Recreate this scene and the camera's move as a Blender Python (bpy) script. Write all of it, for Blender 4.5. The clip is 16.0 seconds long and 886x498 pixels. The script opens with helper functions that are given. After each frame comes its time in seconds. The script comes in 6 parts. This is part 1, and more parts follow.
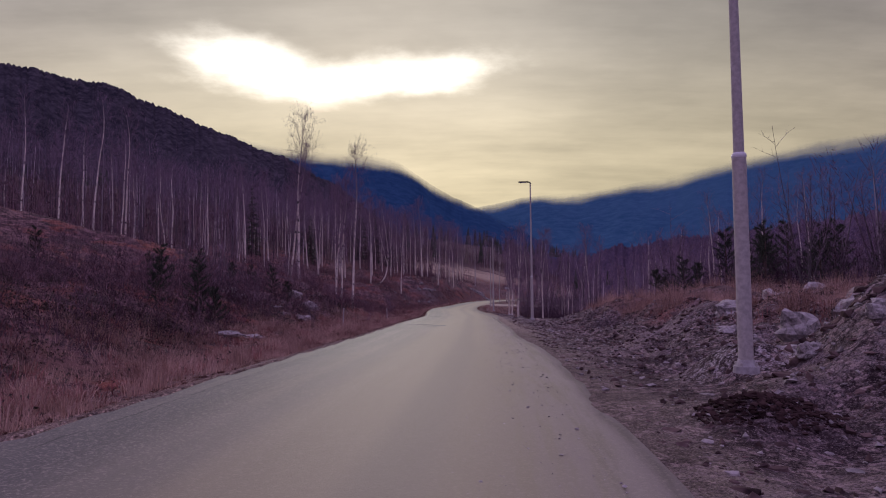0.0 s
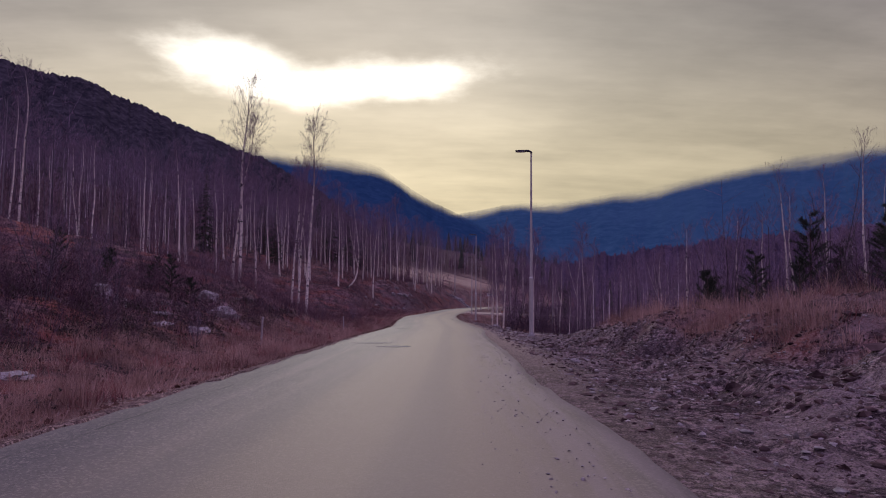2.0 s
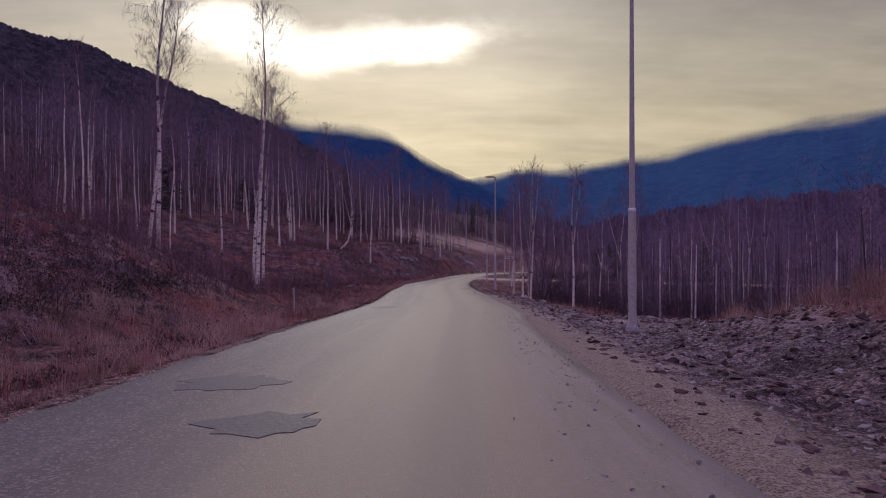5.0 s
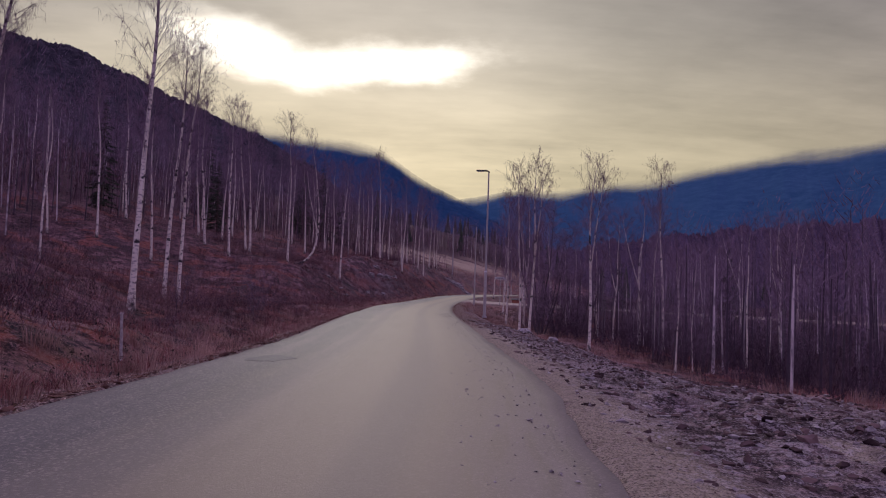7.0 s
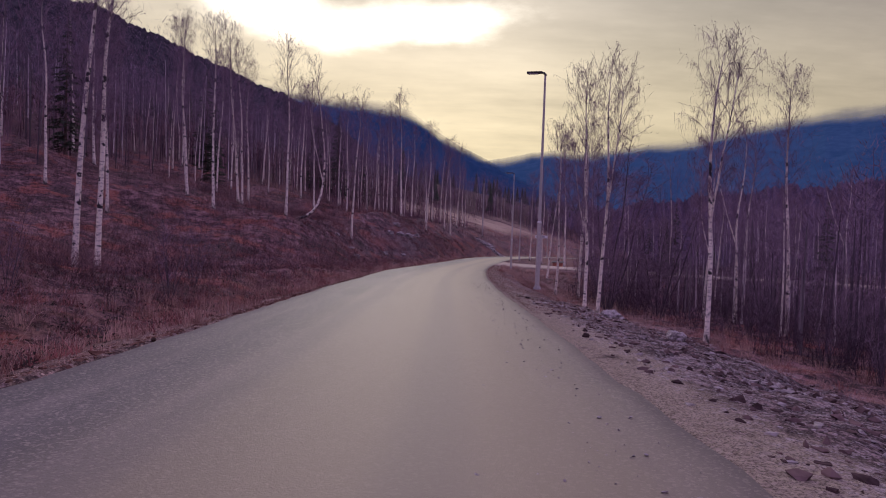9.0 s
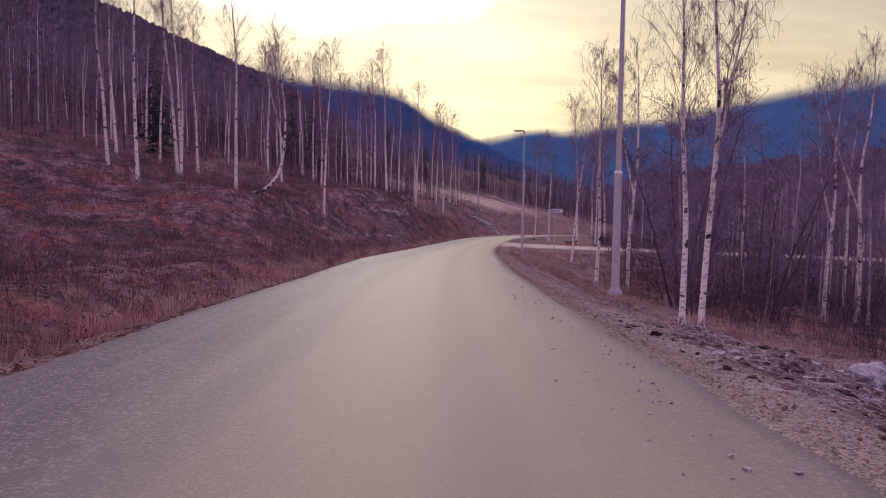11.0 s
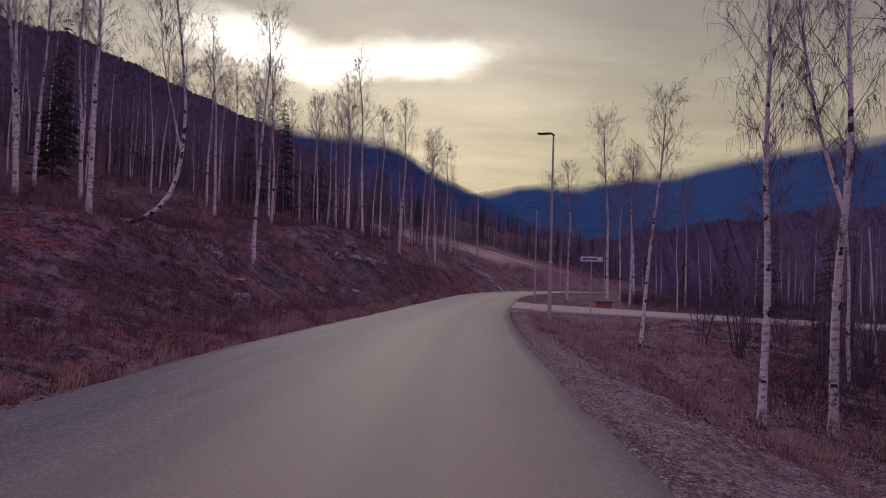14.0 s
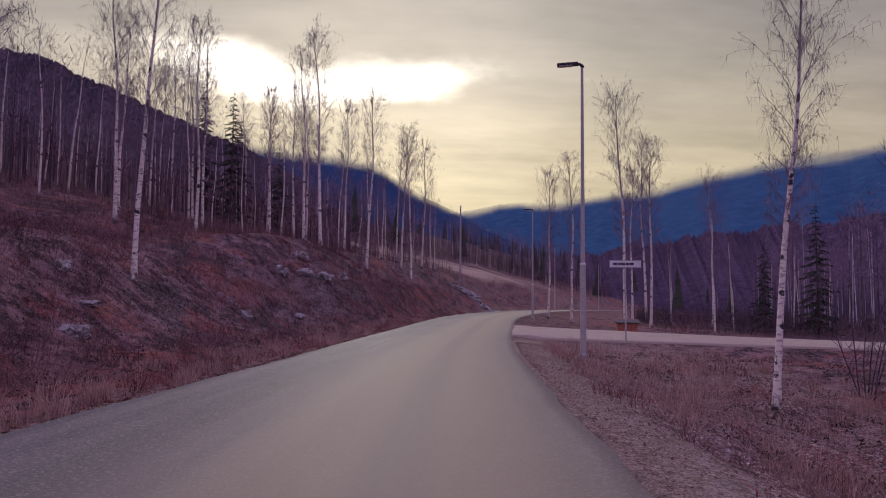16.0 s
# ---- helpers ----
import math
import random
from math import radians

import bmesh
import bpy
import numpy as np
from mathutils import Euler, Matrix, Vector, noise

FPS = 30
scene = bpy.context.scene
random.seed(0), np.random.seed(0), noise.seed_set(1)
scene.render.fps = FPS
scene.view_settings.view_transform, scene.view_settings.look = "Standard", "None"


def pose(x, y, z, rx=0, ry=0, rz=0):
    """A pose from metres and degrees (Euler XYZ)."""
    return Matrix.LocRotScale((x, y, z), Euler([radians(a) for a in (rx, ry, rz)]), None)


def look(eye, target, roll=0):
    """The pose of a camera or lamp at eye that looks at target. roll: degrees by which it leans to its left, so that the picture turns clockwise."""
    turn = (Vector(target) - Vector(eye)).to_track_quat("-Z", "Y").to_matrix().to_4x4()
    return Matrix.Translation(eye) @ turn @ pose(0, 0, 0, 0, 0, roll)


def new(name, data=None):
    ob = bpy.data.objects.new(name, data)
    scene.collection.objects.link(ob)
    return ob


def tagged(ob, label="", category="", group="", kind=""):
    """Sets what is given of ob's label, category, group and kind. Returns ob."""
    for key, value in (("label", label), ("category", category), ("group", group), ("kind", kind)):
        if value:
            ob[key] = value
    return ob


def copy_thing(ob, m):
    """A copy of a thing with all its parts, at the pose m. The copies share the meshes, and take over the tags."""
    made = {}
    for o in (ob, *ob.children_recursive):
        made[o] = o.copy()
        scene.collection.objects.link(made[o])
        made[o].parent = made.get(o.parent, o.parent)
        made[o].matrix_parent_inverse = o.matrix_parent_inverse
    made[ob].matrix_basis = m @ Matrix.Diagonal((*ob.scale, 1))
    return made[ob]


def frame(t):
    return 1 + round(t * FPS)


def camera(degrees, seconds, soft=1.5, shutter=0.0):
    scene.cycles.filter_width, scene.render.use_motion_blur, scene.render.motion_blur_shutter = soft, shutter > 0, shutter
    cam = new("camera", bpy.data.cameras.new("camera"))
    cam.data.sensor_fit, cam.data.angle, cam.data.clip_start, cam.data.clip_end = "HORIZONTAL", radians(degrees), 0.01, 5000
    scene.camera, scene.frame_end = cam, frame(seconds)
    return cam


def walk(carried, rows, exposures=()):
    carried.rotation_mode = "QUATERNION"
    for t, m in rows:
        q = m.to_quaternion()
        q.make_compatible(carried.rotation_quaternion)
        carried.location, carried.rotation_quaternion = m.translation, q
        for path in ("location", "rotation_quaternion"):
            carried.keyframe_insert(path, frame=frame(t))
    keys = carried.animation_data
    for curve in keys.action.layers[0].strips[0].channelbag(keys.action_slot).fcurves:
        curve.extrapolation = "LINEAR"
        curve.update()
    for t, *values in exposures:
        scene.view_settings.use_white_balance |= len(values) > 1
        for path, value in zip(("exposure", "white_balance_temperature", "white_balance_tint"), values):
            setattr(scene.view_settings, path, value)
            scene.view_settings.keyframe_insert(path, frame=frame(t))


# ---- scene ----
cam = camera(69.8, 16.0, soft=1.1)
PATH = [
    (0, (1.655, 3.479, -1.611), (1.683, 5.476, -1.498), -0.5),
    (0.5, (1.803, 5.793, -1.617), (1.881, 7.787, -1.487), 0.6),
    (1, (2.051, 8.165, -1.685), (2.149, 10.16, -1.572), 1.6),
    (1.5, (2.171, 10.658, -1.729), (2.256, 12.652, -1.611), -1.8),
    (2, (2.255, 13.069, -1.789), (2.345, 15.063, -1.656), 0.5),
    (2.5, (2.266, 15.453, -1.851), (2.362, 17.446, -1.709), 1.5),
    (3, (2.381, 17.843, -1.916), (2.446, 19.838, -1.792), 2.3),
    (3.5, (2.691, 20.288, -1.968), (2.757, 22.285, -1.886), 0.5),
    (3.7, (2.735, 21.229, -1.967), (2.802, 23.227, -1.898), 0.2),
    (5.8, (3.226, 31.206, -2.23), (3.27, 33.206, -2.21), -0.3),
    (6, (3.3, 32.259, -2.23), (3.313, 34.257, -2.147), -2.3),
    (6.5, (3.715, 35.057, -2.238), (3.792, 37.045, -2.024), 1.8),
    (7, (4.058, 37.871, -2.349), (4.151, 39.867, -2.26), 2.0),
    (7.5, (4.323, 40.786, -2.449), (4.345, 42.785, -2.451), 2.0),
    (8, (4.482, 43.522, -2.582), (4.586, 45.518, -2.643), 3.5),
    (8.5, (4.489, 46.195, -2.64), (4.552, 48.194, -2.688), 1.9),
    (9, (4.369, 48.735, -2.69), (4.379, 50.735, -2.724), 2.1),
    (9.2, (4.351, 49.792, -2.677), (4.357, 51.792, -2.71), 1.4),
    (11.3, (4.194, 60.835, -2.984), (4.239, 62.832, -3.083), 1.0),
    (11.5, (4.231, 61.837, -2.99), (4.305, 63.834, -3.079), 2.4),
    (12, (4.413, 64.315, -3.061), (4.506, 66.311, -3.149), 2.3),
    (12.5, (4.567, 66.76, -3.121), (4.681, 68.752, -3.253), 1.1),
    (13, (4.725, 69.163, -3.137), (4.851, 71.154, -3.274), -0.3),
    (13.5, (4.929, 71.866, -3.11), (4.934, 73.865, -3.048), -0.8),
    (13.7, (4.991, 72.988, -3.108), (5.007, 74.979, -2.917), 0.2),
    (14, (5.078, 74.56, -3.153), (5.125, 76.558, -3.081), 1.7),
    (14.5, (5.181, 77.149, -3.211), (5.183, 79.147, -3.129), 0.8),
    (15, (5.34, 79.697, -3.241), (5.342, 81.697, -3.184), 2.1),
    (15.5, (5.503, 82.244, -3.336), (5.582, 84.242, -3.299), 0.8),
    (16, (5.666, 84.71, -3.391), (5.77, 86.702, -3.254), 0.6),
]
EXPOSURES = [(t, stops, kelvin, tint) for t, stops, kelvin, tint in [(0, -0.1, 6050, 13), (2, -0.1, 6050, 13), (3, -0.12, 6000, 13), (3.5, -0.36, 6000, 13), (6, 0.02, 6050, 13), (6.5, -0.12, 6050, 13), (7, -0.12, 6050, 13), (7.5, -0.04, 6050, 13), (8, 0.18, 6200, 14), (8.5, 0.5, 6300, 15), (9, 0.12, 6150, 14), (11.5, 0.8, 6600, 12.5), (13, 0.88, 6600, 12.5), (13.5, -0.1, 6100, 14), (14, -0.25, 6100, 14), (14.5, 0.15, 6100, 14), (16, 0.1, 6100, 14)]]
walk(cam, [(t, look(eye, target, roll)) for t, eye, target, roll in PATH], EXPOSURES)


# ---------------------------------------------------------------- node helpers
def nodes_of(material):
    material.use_nodes = True
    tree = material.node_tree
    tree.nodes.clear()
    return tree


def node(tree, kind, **values):
    n = tree.nodes.new(kind)
    for key, value in values.items():
        if key in n.inputs:
            n.inputs[key].default_value = value
    return n


def math_node(tree, op, a, b=None, c=None, clamp=False):
    n = tree.nodes.new("ShaderNodeMath")
    n.operation, n.use_clamp = op, clamp
    for i, v in enumerate((a, b, c)):
        if v is None:
            continue
        if isinstance(v, (int, float)):
            n.inputs[i].default_value = v
        else:
            tree.links.new(v, n.inputs[i])
    return n.outputs[0]


def mix_color(tree, fac, a, b):
    n = tree.nodes.new("ShaderNodeMix")
    n.data_type = "RGBA"
    for sock, v in ((n.inputs[0], fac), (n.inputs[6], a), (n.inputs[7], b)):
        if isinstance(v, (int, float)):
            sock.default_value = v
        elif isinstance(v, tuple):
            sock.default_value = (*v, 1)
        else:
            tree.links.new(v, sock)
    return n.outputs[2]


def noise_node(tree, vector, scale, detail=4.0, rough=0.55, stretch=None):
    if stretch:
        m = tree.nodes.new("ShaderNodeMapping")
        m.inputs["Scale"].default_value = stretch
        tree.links.new(vector, m.inputs["Vector"])
        vector = m.outputs[0]
    n = node(tree, "ShaderNodeTexNoise", Scale=scale, Detail=detail, Roughness=rough)
    tree.links.new(vector, n.inputs["Vector"])
    return n.outputs["Fac"]


def cells(tree, vector, scale, stretch=None):
    """Random value and distance to the middle of each crumb, leaf or pebble."""
    if stretch:
        m = tree.nodes.new("ShaderNodeMapping")
        m.inputs["Scale"].default_value = stretch
        tree.links.new(vector, m.inputs["Vector"])
        vector = m.outputs[0]
    n = node(tree, "ShaderNodeTexVoronoi", Scale=scale)
    tree.links.new(vector, n.inputs["Vector"])
    sp = tree.nodes.new("ShaderNodeSeparateColor")
    tree.links.new(n.outputs["Color"], sp.inputs[0])
    return sp.outputs[0], n.outputs["Distance"]


def ramp(tree, fac, lo, hi):
    n = tree.nodes.new("ShaderNodeMapRange")
    n.interpolation_type = "SMOOTHSTEP"
    n.inputs[1].default_value, n.inputs[2].default_value = lo, hi
    tree.links.new(fac, n.inputs[0])
    return n.outputs[0]


def finish(tree, color, rough=0.8, bump=None, bump_size=0.02, metal=0.0, spec=0.5):
    bsdf = node(tree, "ShaderNodeBsdfPrincipled", Metallic=metal)
    bsdf.inputs["Specular IOR Level"].default_value = spec
    out = tree.nodes.new("ShaderNodeOutputMaterial")
    tree.links.new(bsdf.outputs[0], out.inputs[0])
    for name, v in (("Base Color", color), ("Roughness", rough)):
        if isinstance(v, tuple):
            bsdf.inputs[name].default_value = (*v, 1)
        elif isinstance(v, (int, float)):
            bsdf.inputs[name].default_value = v
        else:
            tree.links.new(v, bsdf.inputs[name])
    if bump is not None:
        bn = node(tree, "ShaderNodeBump", Distance=bump_size, Strength=0.8)
        tree.links.new(bump, bn.inputs["Height"])
        tree.links.new(bn.outputs[0], bsdf.inputs["Normal"])
    return bsdf


def coords(tree, which="Object"):
    return tree.nodes.new("ShaderNodeTexCoord").outputs[which]


# ---------------------------------------------------------------- sky and sun
SUN_AZ, SUN_EL = -6.0, 18.5
world = bpy.data.worlds.new("overcast_sky")
scene.world = world
world.use_nodes = True
wt = world.node_tree
wt.nodes.clear()
d = coords(wt, "Generated")
sep = wt.nodes.new("ShaderNodeSeparateXYZ")
wt.links.new(d, sep.inputs[0])
dx, dy, dz = sep.outputs
el = math_node(wt, "ARCSINE", dz)
az = math_node(wt, "ARCTAN2", dx, dy)
# cloud deck seen in perspective
k = math_node(wt, "ADD", math_node(wt, "MAXIMUM", dz, 0.0), 0.12)
comb = wt.nodes.new("ShaderNodeCombineXYZ")
wt.links.new(math_node(wt, "DIVIDE", dx, k), comb.inputs[0])
wt.links.new(math_node(wt, "DIVIDE", dy, k), comb.inputs[1])
deck = noise_node(wt, comb.outputs[0], 1.1, 6, 0.55)
wisp = noise_node(wt, comb.outputs[0], 3.2, 5, 0.6, (0.5, 1.3, 1))
front = ramp(wt, dy, -0.2, 0.95)
high = ramp(wt, el, 0.08, 0.42)
zenith = ramp(wt, el, 0.42, 0.85)
warm = mix_color(wt, high, (0.70, 0.57, 0.33), (0.46, 0.40, 0.31))
cool = mix_color(wt, high, (0.40, 0.27, 0.56), (0.50, 0.36, 0.70))
sky_color = mix_color(wt, zenith, mix_color(wt, front, cool, warm), (0.66, 0.49, 0.88))
bands = noise_node(wt, comb.outputs[0], 1.0, 6, 0.6, (0.55, 1.9, 1))
shade = math_node(wt, "ADD", -0.22, math_node(wt, "ADD", math_node(wt, "MULTIPLY", 1.0, deck), math_node(wt, "ADD", math_node(wt, "MULTIPLY", 0.5, wisp), math_node(wt, "MULTIPLY", 0.95, bands))))
shade = math_node(wt, "MULTIPLY", math_node(wt, "MAXIMUM", shade, 0.35), math_node(wt, "SUBTRACT", 1.0, math_node(wt, "MULTIPLY", ramp(wt, az, radians(7.0), radians(24.0)), 0.24)))
# break in the cloud in front of the sun, in two lobes
ragged = math_node(wt, "SUBTRACT", noise_node(wt, comb.outputs[0], 3.4, 6, 0.6), 0.5)


def lobe(azimuth, height, wide, tall, slope):
    u = math_node(wt, "SUBTRACT", az, radians(azimuth))
    v = math_node(wt, "SUBTRACT", math_node(wt, "SUBTRACT", el, radians(height)), math_node(wt, "MULTIPLY", u, slope))
    u, v = math_node(wt, "DIVIDE", u, radians(wide)), math_node(wt, "DIVIDE", v, radians(tall))
    r2 = math_node(wt, "ADD", math_node(wt, "MULTIPLY", u, u), math_node(wt, "MULTIPLY", v, v))
    return math_node(wt, "POWER", 2.718, math_node(wt, "MULTIPLY", -1.0, r2))


core = math_node(wt, "ADD", lobe(-16.0, 18.9, 6.5, 2.3, -0.06), lobe(-3.0, 18.3, 10.0, 1.75, 0.12))
gap = ramp(wt, math_node(wt, "ADD", core, math_node(wt, "MULTIPLY", ragged, 1.1)), 0.16, 1.12)
glow = lobe(-2.0, 17.0, 25.0, 8.5, 0.0)
bright = math_node(wt, "ADD", shade, math_node(wt, "ADD", math_node(wt, "MULTIPLY", gap, 2.0), math_node(wt, "MULTIPLY", glow, 0.52)))
lit = mix_color(wt, math_node(wt, "ADD", gap, 0.0, clamp=True), sky_color, (0.72, 0.66, 0.54))
bg = node(wt, "ShaderNodeBackground")
wt.links.new(lit, bg.inputs["Color"])
wt.links.new(bright, bg.inputs["Strength"])
air = wt.nodes.new("ShaderNodeTexSky")
air.sky_type, air.sun_disc = "NISHITA", False
air.sun_elevation, air.sun_rotation = radians(SUN_EL), radians(SUN_AZ)
bg2 = node(wt, "ShaderNodeBackground", Strength=0.05)
wt.links.new(air.outputs[0], bg2.inputs["Color"])
both = wt.nodes.new("ShaderNodeMixShader")
both.inputs[0].default_value = 0.08
wt.links.new(bg.outputs[0], both.inputs[1])
wt.links.new(bg2.outputs[0], both.inputs[2])
wo = wt.nodes.new("ShaderNodeOutputWorld")
wt.links.new(both.outputs[0], wo.inputs[0])

sun = new("sun", bpy.data.lights.new("sun", "SUN"))
sun.data.energy, sun.data.angle, sun.data.color = 0.7, radians(14), (1.0, 0.90, 0.72)
sa, se = radians(SUN_AZ), radians(SUN_EL)
sun.matrix_world = look((math.sin(sa) * 100 * math.cos(se), math.cos(sa) * 100 * math.cos(se), 100 * math.sin(se)), (0, 0, 0))


# ---------------------------------------------------------------- materials
def material(name):
    m = bpy.data.materials.new(name)
    return m, nodes_of(m)


def make_asphalt():
    m, t = material("worn_asphalt")
    c = coords(t)
    sp = t.nodes.new("ShaderNodeSeparateXYZ")
    t.links.new(coords(t, "UV"), sp.inputs[0])
    across = sp.outputs[0]
    grain = noise_node(t, c, 60, 3, 0.7)
    blot = noise_node(t, coords(t, "UV"), 1.0, 4, 0.55, (1.1, 0.16, 1))
    streak = noise_node(t, coords(t, "UV"), 1.0, 3, 0.5, (2.2, 0.06, 1))
    base = mix_color(t, ramp(t, blot, 0.35, 0.7), (0.066, 0.060, 0.060), (0.106, 0.095, 0.090))
    base = mix_color(t, math_node(t, "MULTIPLY", ramp(t, streak, 0.45, 0.7), 0.5), base, (0.175, 0.153, 0.132))
    base = mix_color(t, math_node(t, "MULTIPLY", ramp(t, grain, 0.45, 0.75), 0.35), base, (0.24, 0.22, 0.21))
    chip, chip_far = cells(t, c, 55)
    base = mix_color(t, math_node(t, "MULTIPLY", ramp(t, chip, 0.7, 0.95), 0.5), base, (0.34, 0.30, 0.25))
    base = mix_color(t, math_node(t, "MULTIPLY", ramp(t, chip, 0.3, 0.05), 0.45), base, (0.045, 0.04, 0.042))
    scuff = noise_node(t, coords(t, "UV"), 1.0, 6, 0.7, (5.0, 0.8, 1))
    base = mix_color(t, math_node(t, "MULTIPLY", ramp(t, scuff, 0.5, 0.66), 0.3), base, (0.055, 0.048, 0.048))
    # warm band: wear plus sky glare put into the colour, left edge darker
    middle = math_node(t, "ABSOLUTE", math_node(t, "SUBTRACT", across, 3.5))
    edge = noise_node(t, coords(t, "UV"), 1.0, 4, 0.6, (0.8, 0.1, 1))
    worn_glare = math_node(t, "SUBTRACT", 1.0, ramp(t, math_node(t, "ADD", middle, math_node(t, "MULTIPLY", edge, 0.9)), 1.0, 3.2))
    base = mix_color(t, math_node(t, "MULTIPLY", worn_glare, 0.78), base, (0.288, 0.250, 0.150))
    track = math_node(t, "ABSOLUTE", math_node(t, "SUBTRACT", math_node(t, "ABSOLUTE", math_node(t, "SUBTRACT", across, 2.7)), 0.85))
    base = mix_color(t, math_node(t, "MULTIPLY", math_node(t, "SUBTRACT", 1.0, ramp(t, track, 0.08, 0.42)), 0.22), base, (0.10, 0.092, 0.10))
    # fine gravel and dust thrown on the right-hand edge
    dusty = math_node(t, "MULTIPLY", ramp(t, across, 3.7, 5.1), ramp(t, noise_node(t, coords(t, "UV"), 1.0, 5, 0.65, (5.0, 0.35, 1)), 0.36, 0.58))
    dusty = math_node(t, "MULTIPLY", dusty, math_node(t, "SUBTRACT", 0.54, math_node(t, "MULTIPLY", ramp(t, sp.outputs[1], 34.0, 58.0), 0.5)))
    base = mix_color(t, dusty, base, (0.27, 0.23, 0.20))
    wander = noise_node(t, coords(t, "UV"), 1.0, 5, 0.65, (0.2, 0.9, 1))
    crack = math_node(t, "ABSOLUTE", math_node(t, "SUBTRACT", across, math_node(t, "ADD", 0.42, math_node(t, "MULTIPLY", wander, 0.35))))
    crack = math_node(t, "MULTIPLY", math_node(t, "SUBTRACT", 1.0, ramp(t, crack, 0.006, 0.022)), math_node(t, "SUBTRACT", 1.0, ramp(t, sp.outputs[1], 26.0, 36.0)))
    crack = math_node(t, "MULTIPLY", crack, ramp(t, noise_node(t, coords(t, "UV"), 1.0, 3, 0.6, (0.3, 1.7, 1)), 0.40, 0.52))
    base = mix_color(t, math_node(t, "MULTIPLY", crack, 0.85), base, (0.02, 0.018, 0.018))
    rough = math_node(t, "ADD", 0.56, math_node(t, "MULTIPLY", grain, 0.24))
    finish(t, base, rough, grain, 0.006)
    return m


def make_gravel():
    m, t = material("pale_gravel")
    c = coords(t)
    n1, n2 = noise_node(t, c, 25, 4, 0.7), noise_node(t, c, 0.6, 4)
    base = mix_color(t, n2, (0.36, 0.30, 0.22), (0.56, 0.47, 0.35))
    base = mix_color(t, ramp(t, n1, 0.4, 0.7), base, (0.24, 0.20, 0.16))
    finish(t, base, 0.9, n1, 0.03)
    return m


def make_ground():
    m, t = material("forest_floor_and_verge")
    c = coords(t)
    cover = t.nodes.new("ShaderNodeAttribute")
    cover.attribute_name = "cover"
    sp = t.nodes.new("ShaderNodeSeparateColor")
    t.links.new(cover.outputs["Color"], sp.inputs[0])
    soil, meadow, grass = sp.outputs
    frost = t.nodes.new("ShaderNodeAttribute")
    frost.attribute_name = "frost"
    grit = noise_node(t, c, 26, 4, 0.7)
    fine, mid, big = noise_node(t, c, 9, 6, 0.7), noise_node(t, c, 1.3, 5, 0.6), noise_node(t, c, 0.16, 4)
    warp = t.nodes.new("ShaderNodeVectorMath")
    warp.operation = "MULTIPLY_ADD"
    nv = node(t, "ShaderNodeTexNoise", Scale=7.0, Detail=4.0)
    t.links.new(c, nv.inputs["Vector"])
    t.links.new(nv.outputs["Color"], warp.inputs[0])
    warp.inputs[1].default_value = (0.12, 0.12, 0.12)
    t.links.new(c, warp.inputs[2])
    crumb, crumb_far = cells(t, warp.outputs[0], 13.0)
    leaf, leaf_far = cells(t, warp.outputs[0], 26.0)
    # heath and bilberry: dark hollows, rust-red patches, bits of green
    floor = mix_color(t, ramp(t, mid, 0.36, 0.62), (0.050, 0.033, 0.041), (0.285, 0.170, 0.170))
    floor = mix_color(t, math_node(t, "MULTIPLY", ramp(t, noise_node(t, c, 0.33, 4, 0.6), 0.5, 0.6), 0.85), floor, (0.034, 0.033, 0.034))
    floor = mix_color(t, math_node(t, "MULTIPLY", ramp(t, noise_node(t, c, 0.45, 4, 0.6), 0.52, 0.62), 0.8), floor, (0.30, 0.098, 0.066))
    floor = mix_color(t, math_node(t, "MULTIPLY", ramp(t, leaf, 0.5, 0.95), 0.55), floor, (0.40, 0.24, 0.22))
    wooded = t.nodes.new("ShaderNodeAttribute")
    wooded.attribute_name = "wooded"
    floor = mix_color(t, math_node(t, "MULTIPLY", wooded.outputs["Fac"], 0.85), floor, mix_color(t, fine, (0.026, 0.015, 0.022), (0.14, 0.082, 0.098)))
    straw = mix_color(t, fine, (0.09, 0.042, 0.034), (0.33, 0.19, 0.14))
    floor = mix_color(t, math_node(t, "MULTIPLY", math_node(t, "MULTIPLY", grass, 0.75), ramp(t, mid, 0.40, 0.58)), floor, straw)
    strewn = t.nodes.new("ShaderNodeAttribute")
    strewn.attribute_name = "strewn"
    litter = mix_color(t, ramp(t, leaf, 0.15, 0.9), (0.17, 0.10, 0.085), (0.74, 0.54, 0.44))
    litter = mix_color(t, math_node(t, "MULTIPLY", ramp(t, leaf_far, 0.32, 0.55), 0.6), litter, (0.03, 0.018, 0.02))
    litter = mix_color(t, math_node(t, "MULTIPLY", ramp(t, mid, 0.45, 0.62), 0.55), litter, (0.36, 0.27, 0.22))
    # turned earth: crumbs and pebbles with dark gaps
    dirt = mix_color(t, ramp(t, crumb, 0.1, 0.95), (0.060, 0.042, 0.044), (0.37, 0.275, 0.265))
    dirt = mix_color(t, math_node(t, "MULTIPLY", ramp(t, leaf, 0.62, 0.8), 0.7), dirt, (0.40, 0.31, 0.28))
    dirt = mix_color(t, math_node(t, "MULTIPLY", ramp(t, crumb_far, 0.40, 0.65), 0.6), dirt, (0.022, 0.015, 0.018))
    dirt = mix_color(t, math_node(t, "MULTIPLY", ramp(t, mid, 0.52, 0.68), 0.5), dirt, (0.32, 0.245, 0.235))
    dirt = mix_color(t, math_node(t, "MULTIPLY", ramp(t, grit, 0.55, 0.66), 0.4), dirt, (0.33, 0.28, 0.27))
    clump = noise_node(t, c, 3.2, 5, 0.62)
